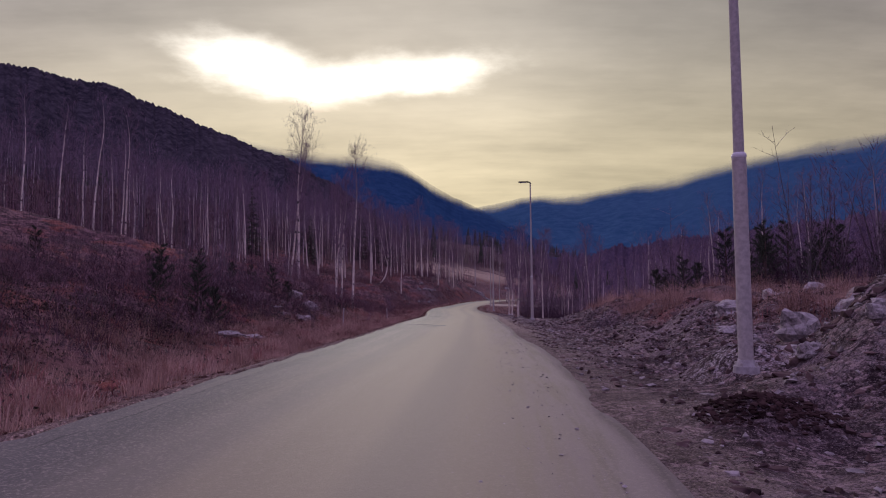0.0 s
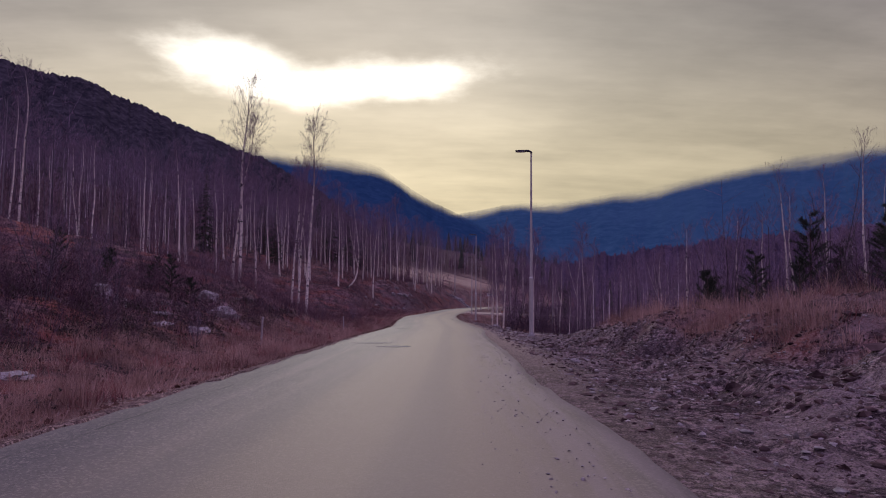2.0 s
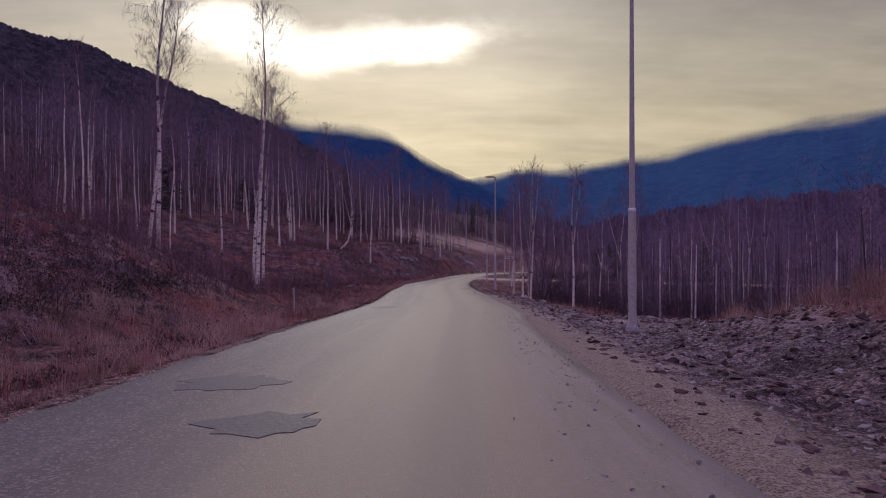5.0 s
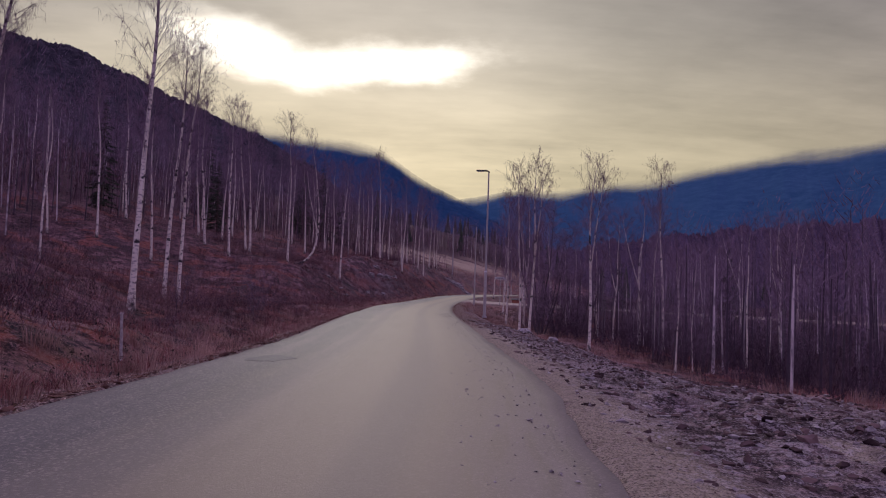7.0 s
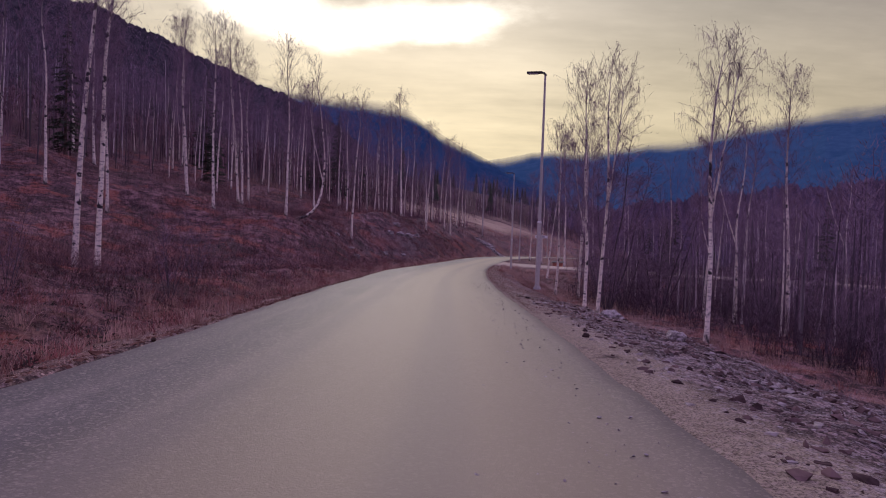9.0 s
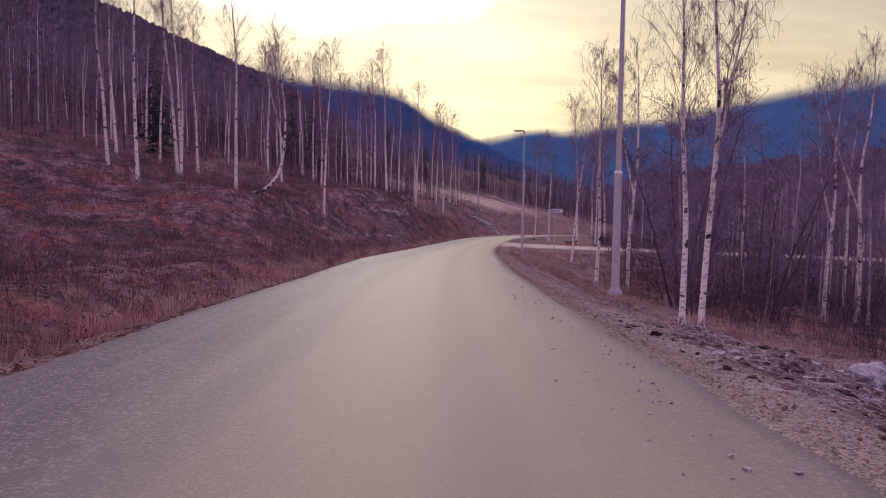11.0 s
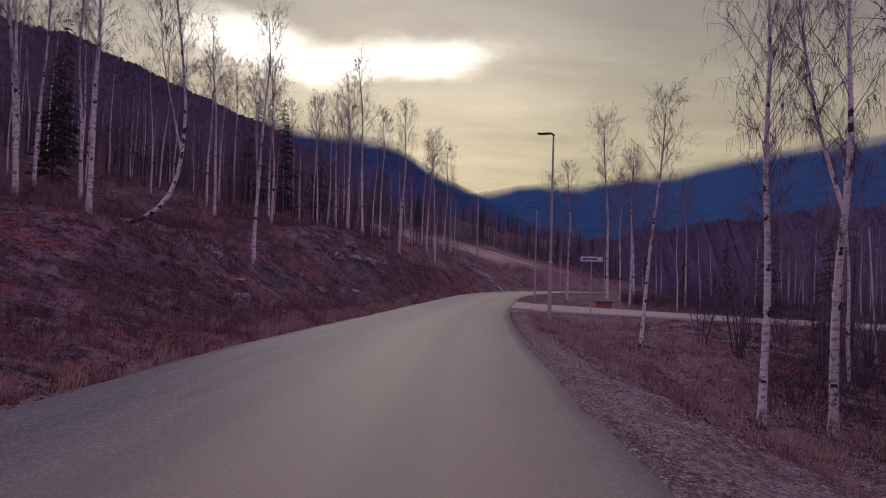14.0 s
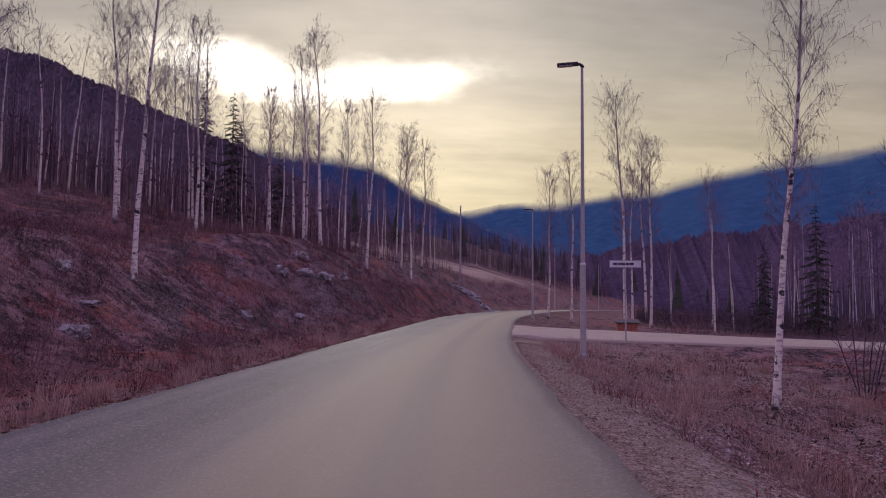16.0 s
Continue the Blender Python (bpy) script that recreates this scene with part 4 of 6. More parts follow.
# the trees that stand out along the walk: place, height and lean
STAND = [
    (-10.26, 59.3, 16.5, 0.012), (-11.3, 60.6, 14.0, 0.10), (-5.67, 60.5, 15.7, 0.018), (-8.95, 72.0, 15.3, 0.03), (-8.4, 72.5, 15.0, 0.025),
    (-16.1, 87.8, 14.0, -0.024), (-23.3, 99.4, 14.5, -0.05), (-30.5, 108.9, 15.0, -0.03), (-18.8, 106.5, 16.0, -0.07), (-15.7, 99.0, 14.5, -0.06),
    (-12.6, 96.2, 15.0, -0.035), (-12.0, 101.0, 13.5, -0.03), (-12.7, 102.2, 15.5, -0.07), (-7.89, 99.0, 14.7, 0.0), (-3.76, 107.0, 13.7, 0.02),
    (-14.2, 110.0, 14.0, -0.03), (-18.0, 112.0, 14.5, 0.02), (-21.5, 90.3, 13.5, -0.02), (-9.5, 118.0, 14.0, -0.03), (-6.4, 121.0, 13.0, 0.0),
    (-0.74, 130.5, 16.5, -0.05), (-2.1, 131.4, 15.0, -0.02), (-4.83, 142.8, 15.5, -0.04), (-3.6, 141.5, 14.5, 0.01), (-6.2, 139.0, 14.0, -0.02), (2.45, 132.1, 14.6, 0.032),
    (5.8, 141.0, 13.2, -0.02), (4.9, 143.5, 14.0, 0.02), (0.2, 138.0, 13.5, 0.0), (6.9, 151.0, 13.5, 0.03), (-15.8, 142.8, 16.5, -0.03), (-19.8, 150.0, 15.0, 0.0),
    (-11.0, 134.0, 14.0, -0.04), (-8.6, 129.0, 14.5, -0.02), (-12.5, 125.0, 13.5, 0.01), (-8.0, 146.0, 15.0, 0.0), (-10.6, 148.0, 14.0, -0.03),
    (10.33, 74.5, 10.4, -0.019, 2), (10.96, 74.9, 11.1, 0.03, 5), (11.3, 86.2, 10.6, 0.01, 2), (12.65, 86.2, 11.0, 0.009, 3), (12.62, 68.1, 9.8, 0.022, 3), (19.33, 75.8, 11.8, -0.019, 0), (14.28, 62.0, 5.0, 0.02, 1),
    (15.5, 63.2, 3.6, -0.02, 5), (28.0, 78.1, 9.8, -0.03), (20.5, 83.0, 11.0, 0.0), (23.5, 88.4, 11.6, 0.02), (17.9, 81.0, 9.0, 0.03), (38.0, 95.0, 11.4, 0.0), (34.6, 95.6, 10.5, -0.02), (42.0, 98.8, 12.0, 0.02),
    (12.49, 96.3, 9.3, 0.075, 0), (19.2, 124.0, 16.0, -0.028), (21.6, 126.0, 13.0, 0.02), (26.1, 138.7, 16.5, -0.022), (23.4, 134.5, 13.0, 0.0), (17.6, 131.0, 13.0, 0.0), (16.4, 133.5, 12.0, 0.02), (28.2, 131.0, 12.0, 0.01),
]
rng = random.Random(5)
for number, (x, y, h, lean, *kind) in enumerate(STAND):
    fits = sorted(range(6), key=lambda i: abs(HERO_HEIGHT[i] - h) + 1.5 * ((i + number) % 3))
    plant("hero", kind[0] if kind else fits[0], x, y, 0.94 * h, rng.uniform(0, 6.28), lean)

bent = birch_thing(birch_meshes(77, 13.0, 0.11, 60, 8, 12, (0.0, 0.0), 1.0, 0.5, 0.12, True), "birch bowed out from the bank, white bark, bare crown")
bent.matrix_basis = pose(-7.55, 100.9, float(ground_z(-7.55, 100.9)), 0, 0, 4)


# slimmer birches in the stand behind
spots = []


def free(x, y, gap):
    for px, py, *_ in STAND + spots:
        if (px - x) ** 2 + (py - y) ** 2 < gap * gap:
            return False
    return True


tries = 0
while len(spots) < 118 and tries < 6000:
    tries += 1
    if rng.random() < 0.68:
        y = rng.uniform(48, 165)
        dl = 8 + 34 * rng.random() ** 1.3
        if 58 < y < 78 and dl < 12 or y < 62 and dl < 22 or 76 < y < 128 and dl < 21:
            continue
        x = float(road_x(y)) - HALF - dl
    else:
        y = rng.uniform(52, 150)
        dr = 9 + 34 * rng.random() ** 1.2
        x = float(road_x(y)) + HALF + dr
        if 100 < y < 121:
            continue
    if free(x, y, 1.8):
        spots.append((x, y))
for x, y, h in [(16.1, 36.0, 5.2), (16.9, 36.9, 4.6), (15.0, 37.6, 4.2), (17.6, 34.0, 5.5), (19.0, 38.2, 6.0), (20.5, 35.0, 6.0), (14.2, 40.4, 4.4), (22.5, 39.0, 6.5), (18.2, 41.5, 5.6)]:
    plant("slim", int(h) % 5, x, y, h, rng.uniform(0, 6.28))
for number, (x, y) in enumerate(spots):
    plant("slim", number % 5, x, y, None, rng.uniform(0, 6.28)).scale = [rng.uniform(0.72, 1.08) * (1.0 if x < 8 else 0.55 if y < 76 else 0.8)] * 3


def thicket_mesh(seed, height):
    """Several thin stems from one root, with bare side twigs."""
    rs = np.random.RandomState(seed)
    stems, twigs = Soup(), Soup()
    for k0 in range(7):
        a = k0 * 0.9 + rs.rand()
        h = height * rs.uniform(0.6, 1.0)
        st = limb(rs, (0.12 * math.cos(a), 0.12 * math.sin(a), -0.1), (0.22 * math.cos(a), 0.22 * math.sin(a), 1), h, 6, -0.02, 0.05)
        stems.tube(st, np.linspace(0.022, 0.005, 7), 4, False)
        for _ in range(13):
            q = rs.uniform(0.2, 0.97) * 6
            j = min(5, int(q))
            b = st[j] + (st[j + 1] - st[j]) * (q - j)
            dirn = np.array((rs.normal(0, 0.7), rs.normal(0, 0.7), 0.9))
            tw = limb(rs, b, dirn, h * rs.uniform(0.10, 0.24), 3, -0.03, 0.12)
            twigs.tube(tw, (0.007, 0.006, 0.005, 0.003), 3, False)
            for _ in range(5):
                i = rs.randint(0, 3)
                p = tw[i] + (tw[i + 1] - tw[i]) * rs.rand()
                twigs.sliver(p, p + np.array((rs.normal(0, 0.14), rs.normal(0, 0.14), rs.uniform(0.0, 0.35))), 0.005, rs.normal(0, 1, 3))
    return stems.mesh("stem", [DARK_STEM], True), twigs.mesh("spray", [TWIG])


THICKET = [thicket_mesh(90, 4.2), thicket_mesh(91, 5.5), thicket_mesh(92, 3.2)]
first = {}
SET_SHRUBS = [(-2.6, 65.2, 0.55), (-2.9, 67.6, 0.45), (15.2, 97.6, 0.95), (16.2, 97.0, 1.1), (15.6, 95.6, 0.8), (18.6, 76.0, 1.3), (19.8, 78.5, 1.4), (21.2, 80.6, 1.3), (20.6, 74.4, 1.2), (-4.6, 62.0, 0.5), (-3.4, 30.0, 0.3), (-2.2, 40.5, 0.3)]
for number in range(120):
    if number >= 90:
        y = rng.uniform(66, 99)
        x = float(road_x(y)) + HALF + (9.0 if y < 74 else 7.0 if y < 84 else 11.0) + 15 * rng.random() ** 1.2
        size = rng.uniform(0.55, 0.9)
    elif number >= 78:
        x, y, size = SET_SHRUBS[number - 78]
    elif number < 52:
        y = rng.uniform(58, 101)
        x = float(road_x(y)) + HALF + (8.6 if y < 72 else 6.5 if y < 86 else 10.0) + 14 * rng.random() ** 1.3
        size = rng.uniform(0.45, 0.85)
    elif number < 64:
        y = rng.uniform(22, 52)
        x = float(road_x(y)) + HALF + 9 + 10 * rng.random()
        size = rng.uniform(0.7, 1.1)
    else:
        y = rng.uniform(14, 56)
        x = float(road_x(y)) - HALF - 5.5 - 9 * rng.random()
        size = rng.uniform(0.45, 0.8)
    m = pose(x, y, float(ground_z(x, y)), 0, 0, rng.uniform(0, 360))
    k0 = number % 3
    if k0 in first:
        ob = copy_thing(first[k0], m)
    else:
        ob = first[k0] = new("bare_shrub")
        part("stem", THICKET[k0][0], ob)
        part("crown", THICKET[k0][1], ob)
        ob.matrix_basis = m
        tagged(ob, "leafless many-stemmed shrub with dark purplish twigs", "shrub", "shrubs beside the road")
    ob.scale = (size, size, size)


def alder_meshes(seed, height):
    """A tall many-stemmed alder: ascending stems, dense fine twigs, small cones."""
    rs = np.random.RandomState(seed)
    stems, twigs = Soup(), Soup()
    for k0 in range(6):
        a = k0 * 1.05 + rs.rand()
        h = height * rs.uniform(0.65, 1.0)
        st = limb(rs, (0.15 * math.cos(a), 0.15 * math.sin(a), -0.15), (0.30 * math.cos(a), 0.30 * math.sin(a), 1), h, 9, -0.015, 0.06)
        stems.tube(st, np.linspace(0.042, 0.008, 10), 6, False)
        for _ in range(34):
            q = (0.15 + 0.83 * rs.rand() ** 0.8) * 9
            j = min(8, int(q))
            b = st[j] + (st[j + 1] - st[j]) * (q - j)
            c = rs.rand() * 6.283
            arm = limb(rs, b, (math.cos(c), math.sin(c), rs.uniform(0.3, 1.0)), h * rs.uniform(0.13, 0.28) * (1.15 - 0.06 * q), 3, -0.02, 0.14)
            twigs.tube(arm, (0.010, 0.008, 0.006, 0.004), 3, False)
            for _ in range(8):
                i = rs.randint(0, 3)
                p = arm[i] + (arm[i + 1] - arm[i]) * rs.rand()
                e = p + np.array((rs.normal(0, 0.26), rs.normal(0, 0.26), rs.uniform(-0.10, 0.40)))
                twigs.spike(p, e, 0.0050)
                for _ in range(3):
                    w = p + (e - p) * rs.uniform(0.3, 1)
                    twigs.sliver(w, w + np.array((rs.normal(0, 0.12), rs.normal(0, 0.12), rs.uniform(-0.12, 0.16))), 0.0045, rs.normal(0, 1, 3))
                if rs.rand() < 0.35:
                    twigs.spike(e, e + np.array((0, 0, -0.045)), 0.013)
    return stems.mesh("stem", [DARK_STEM], True), twigs.mesh("crown", [TWIG])


ALDER = [alder_meshes(95, 7.6), alder_meshes(96, 6.6)]
grown = {}
for number, (x, y, size) in enumerate([(13.0, 81.3, 1.35), (15.2, 79.8, 1.05), (14.8, 84.4, 1.0), (12.3, 78.6, 0.7)]):
    m = pose(x, y, float(ground_z(x, y)), 0, 0, number * 73)
    if number % 2 in grown:
        ob = copy_thing(grown[number % 2], m)
    else:
        ob = grown[number % 2] = new("alder_bush")
        part("stem", ALDER[number % 2][0], ob, "dark grey stems")
        part("crown", ALDER[number % 2][1], ob)
        ob.matrix_basis = m
        tagged(ob, "tall leafless alder with dark stems and dense twigs", "shrub", "alders below the road")
    ob.scale = (size, size, size)


# ---------------------------------------------------------------- woods in the distance
def far_tree(rs, x, y, z, h, n=92, coarse=1.0):
    """A slim trunk and a thin crown, in triangles: verts, tris, slots."""
    r = 0.05 + 0.03 * rs.rand()
    ang = np.arange(3) * 2.094 + rs.rand() * 6
    lx, ly = rs.normal(0, 0.02, 2) * h
    low = np.stack([x + r * np.cos(ang), y + r * np.sin(ang), np.full(3, z - 0.3)], 1)
    top = np.stack([x + lx + 0.02 * np.cos(ang), y + ly + 0.02 * np.sin(ang), np.full(3, z + h * 0.8)], 1)
    v = [low, top]
    f = [(0, 1, 4), (0, 4, 3), (1, 2, 5), (1, 5, 4), (2, 0, 3), (2, 3, 5)]
    g = rs.rand(n) ** 0.9
    s0 = 0.22 + 0.78 * g
    a = rs.rand(n) * 6.283
    wide = h * (0.03 + 0.11 * np.sin(np.pi * np.clip(1.02 - g, 0.05, 1)))
    p = np.stack([x + lx * s0, y + ly * s0, z + h * s0], 1)
    u = rs.rand(n) ** 0.7
    p = p + np.stack([np.cos(a) * wide * u, np.sin(a) * wide * u, wide * u * 0.8], 1)
    a = a + rs.normal(0, 1.1, n)
    q = p + np.stack([0.55 * np.cos(a) * wide, 0.55 * np.sin(a) * wide, wide * rs.uniform(-0.5, 1.3, n)], 1) * (0.5 + 0.7 * rs.rand(n))[:, None]
    side = np.stack([-np.sin(a + 0.8), np.cos(a + 0.8), rs.normal(0, 0.5, n)], 1) * (0.014 + 0.024 * rs.rand(n))[:, None] * coarse
    tw = np.stack([p - side, p + side, q], 1).reshape(-1, 3)
    v.append(tw)
    tri = np.concatenate([np.array(f), 6 + np.arange(3 * n).reshape(-1, 3)])
    return np.concatenate(v), tri, np.concatenate([np.zeros(6, int), np.ones(n, int)])


def build_woods(name, label, count, seed, sampler, mats, maker=far_tree):
    rs = np.random.RandomState(seed)
    V, T, S, n = [], [], [], 0
    while count:
        got = sampler(rs)
        if got is None:
            continue
        x, y, h = got
        v, t0, s0 = maker(rs, x, y, float(ground_z(x, y)), h)
        V.append(v), T.append(t0 + n), S.append(s0)
        n += len(v)
        count -= 1
    tagged(new(name, tri_mesh(name, np.concatenate(V), np.concatenate(T), mats, np.concatenate(S))), label, "wood", kind="stuff")


def left_slope(rs):
    y = rs.uniform(20, 330)
    dl = 26 + 180 * rs.rand() ** 1.2
    if y < 60 and dl < 40 or 176 < y < 268 and dl < 58:
        return None
    return float(road_x(y)) - HALF - dl, y, rs.uniform(8, 15)


def right_wood(rs):
    y = rs.uniform(10, 330)
    dr = 28 + 150 * rs.rand() ** 1.2
    if y < 60 and dr < 45 or 99 < y < 121 and dr < 60:
        return None
    return float(road_x(y)) + HALF + dr, y, rs.uniform(9, 16) * (0.75 if y < 75 else 1.0)


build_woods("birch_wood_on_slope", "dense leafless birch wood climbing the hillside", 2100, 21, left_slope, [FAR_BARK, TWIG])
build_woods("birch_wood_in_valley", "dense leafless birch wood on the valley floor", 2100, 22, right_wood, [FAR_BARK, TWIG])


def slope_saplings(rs):
    y = rs.uniform(60, 300)
    dl = 14 + 90 * rs.rand() ** 1.3
    if 176 < y < 266 and 12 < dl < 58 or y < 128 and dl < 32:
        return None
    return float(road_x(y)) - HALF - dl, y, rs.uniform(2.5, 6.0)


def sapling(rs, x, y, z, h):
    v, t0, s0 = far_tree(rs, x, y, z, h, 40, 1.5)
    return v, t0, s0 * 0


def right_young(rs):
    y = rs.uniform(24, 100)
    dr = (14.0 if y < 47 else 9.5) + 32 * rs.rand()
    return float(road_x(y)) + HALF + dr, y, rs.uniform(3.0, 7.0)


def young_birch(rs, x, y, z, h):
    return far_tree(rs, x, y, z, h, 190, 0.42)


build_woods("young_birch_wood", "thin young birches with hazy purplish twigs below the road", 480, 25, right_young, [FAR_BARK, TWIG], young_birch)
build_woods("sapling_thicket", "purplish thicket of bare birch saplings on the hillside", 2800, 24, slope_saplings, [BRUSH], sapling)


def distant_crown(rs, x, y, z, h):
    """A dark spruce or a bare crown far down the valley."""
    n = 9
    a = np.arange(n) * 0.698 + rs.rand() * 6
    wide = h * (0.13 + 0.05 * rs.rand())
    V, T, m = [], [], 0
    for lo, hi, k0 in ((0.05, 0.55, 1.0), (0.3, 0.78, 0.72), (0.55, 1.0, 0.45)):
        rim = np.stack([x + np.cos(a) * wide * k0 * rs.uniform(0.7, 1.2, n), y + np.sin(a) * wide * k0 * rs.uniform(0.7, 1.2, n), z + h * (lo + 0.05 * rs.rand(n))], 1)
        V += [rim, [(x, y, z + h * hi)]]
        T += [(m + i, m + (i + 1) % n, m + n) for i in range(n)]
        m += n + 1
    return np.concatenate(V), np.array(T), np.zeros(len(T), int)


def mixed_tree(rs, x, y, z, h):
    """Mostly bare birches, with spruces between them."""
    if rs.rand() < 0.3:
        return distant_crown(rs, x, y, z, h)
    v, t0, s0 = far_tree(rs, x, y, z, h, 46, 2.2)
    return v, t0, s0 + 1


def valley_forest(rs):
    y = rs.uniform(235, 760)
    x = rs.uniform(-260, 620)
    if abs(x - float(road_x(y))) < 6 or y < 270 and -5 < float(road_x(y)) - HALF - x < 58:
        return None
    return x, y, rs.uniform(7, 14)


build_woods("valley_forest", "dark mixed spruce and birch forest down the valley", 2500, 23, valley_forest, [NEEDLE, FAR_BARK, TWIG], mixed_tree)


# ---------------------------------------------------------------- conifers
def conifer_meshes(seed, height, radius, whorls, wide, base=0.08):
    """A spruce: trunk and drooping fans of needled boughs."""
    rs = np.random.RandomState(seed)
    trunk, crown = Soup(), Soup()
    trunk.tube([(0, 0, -0.2), (0.02, 0, height * 0.5), (0, 0, height)], (radius, radius * 0.55, 0.012), 7)
    for w in range(whorls):
        f = base + (1 - base) * w / whorls
        reach = wide * (1 - f) ** 0.8 + 0.12
        for k0 in range(7):
            a = w * 0.9 + k0 * 0.898 + rs.normal(0, 0.25)
            ln = reach * rs.uniform(0.6, 1.15)
            p = np.array((0, 0, height * (f + rs.uniform(-0.5, 0.5) * (1 - base) / whorls)))
            tip = p + np.array((math.cos(a) * ln, math.sin(a) * ln, -0.28 * ln + 0.10 * rs.normal()))
            crown.spike(p, tip, 0.012)
            for _ in range(13):
                q = rs.uniform(0.2, 1.0)
                b = p + (tip - p) * q
                side = rs.choice((-1, 1)) * rs.uniform(0.5, 1.2)
                e = b + np.array((math.cos(a + side), math.sin(a + side), rs.uniform(-0.75, 0.1))) * ln * 0.36 * (1.15 - 0.5 * q)
                crown.spike(b, e, 0.035 + 0.02 * ln)
    return trunk.mesh("trunk", [CONIFER_BARK], True), crown.mesh("crown", [NEEDLE])


def pine_bush_meshes(seed, height, spread):
    """A shaggy low pine: ascending boughs with tufts of needles."""
    rs = np.random.RandomState(seed)
    trunk, crown = Soup(), Soup()
    trunk.tube([(0, 0, -0.1), (0.04, 0.02, height * 0.45), (0.0, 0.03, height * 0.95)], (0.05, 0.035, 0.01), 7)
    for w in range(34):
        f = rs.uniform(0.1, 0.95)
        a = w * 2.4 + rs.normal(0, 0.3)
        ln = spread * (1.05 - 0.75 * f) * rs.uniform(0.6, 1.15)
        p = np.array((0, 0, height * f))
        bough = limb(rs, p, (math.cos(a), math.sin(a), 0.35 + 0.5 * f), ln, 4, -0.05, 0.12)
        crown.tube(bough, (0.014, 0.012, 0.009, 0.007, 0.004), 3, False)
        for _ in range(76):
            q = rs.uniform(0.2, 1.0) * 4
            j = min(3, int(q))
            b = bough[j] + (bough[j + 1] - bough[j]) * (q - j)
            dirn = rs.normal(0, 1, 3) + 0.9 * (bough[-1] - bough[0]) / ln + (0, 0, 0.3)
            crown.spike(b, b + dirn / np.linalg.norm(dirn) * rs.uniform(0.09, 0.20), 0.0105)
    return trunk.mesh("trunk", [CONIFER_BARK], True), crown.mesh("crown", [NEEDLE])


def conifer(meshes, x, y, scale, turn, label, group):
    root = new("spruce_tree" if "spruce" in label else "pine_bush")
    part("trunk", meshes[0], root)
    part("crown", meshes[1], root, "dark green needles")
    root.matrix_basis = pose(x, y, float(ground_z(x, y)), 0, 0, turn) @ Matrix.Scale(scale, 4)
    tagged(root, label, "tree", group)


SPRUCE = [conifer_meshes(80, 11, 0.12, 20, 1.7), conifer_meshes(81, 9, 0.10, 18, 1.5)]
BUSH = [pine_bush_meshes(82, 2.2, 1.0), pine_bush_meshes(83, 3.0, 1.1)]
for number, (x, y, k0) in enumerate([(-15.5, 150.0, 1.25), (-17.2, 153.0, 1.1), (-11.8, 147.0, 1.2), (-13.4, 156.0, 1.35), (-9.5, 158.0, 1.0), (-20.5, 118.0, 1.0), (-24.0, 125.0, 1.1),
                                     (24.0, 104.0, 0.6), (33.0, 126.0, 0.8), (30.5, 128.0, 0.7), (36.0, 100.5, 0.7), (28.0, 60.0, 0.6), (-26.0, 100.0, 1.0)]):
    conifer(SPRUCE[number % 2], x, y, k0, number * 50, "dark green spruce among the bare birches", "spruces in the wood")
for number, (x, y, k0) in enumerate([(-5.2, 23.4, 1.1), (-6.0, 24.2, 1.25), (-6.9, 23.2, 1.15), (-7.8, 25.5, 1.2), (-6.2, 37.6, 1.0), (-7.2, 38.3, 1.1), (-9.0, 37.0, 1.2), (-10.2, 35.8, 1.2), (-9.5, 30.5, 0.9), (-11.5, 33.0, 1.0), (-8.5, 39.5, 0.9), (-13.0, 27.0, 1.1), (-10.0, 44.0, 0.9),
                                     (14.0, 27.0, 1.0), (15.5, 30.0, 1.2), (17.0, 27.5, 1.1), (18.5, 31.5, 1.3), (16.0, 34.5, 1.2), (20.0, 28.0, 1.2), (13.5, 33.5, 0.9), (21.5, 34.0, 1.4), (19.5, 38.0, 1.3), (14.5, 38.5, 1.0), (23.5, 30.5, 1.3), (12.5, 29.5, 0.7), (25.0, 36.0, 1.5), (17.5, 42.0, 1.2), (22.5, 42.0, 1.4), (12.8, 26.0, 0.8), (15.0, 25.2, 1.0), (18.0, 25.6, 1.2), (21.5, 26.4, 1.3), (13.2, 36.4, 0.9), (15.4, 40.6, 1.1), (20.4, 40.2, 1.3), (24.5, 33.0, 1.4), (16.8, 32.0, 1.2), (19.0, 34.4, 1.3)]):
    conifer(BUSH[number % 2], x, y, k0 * (0.52 if x < 0 else 0.8), number * 77, "low dark green pine bush on the roadside slope", "pine bushes")


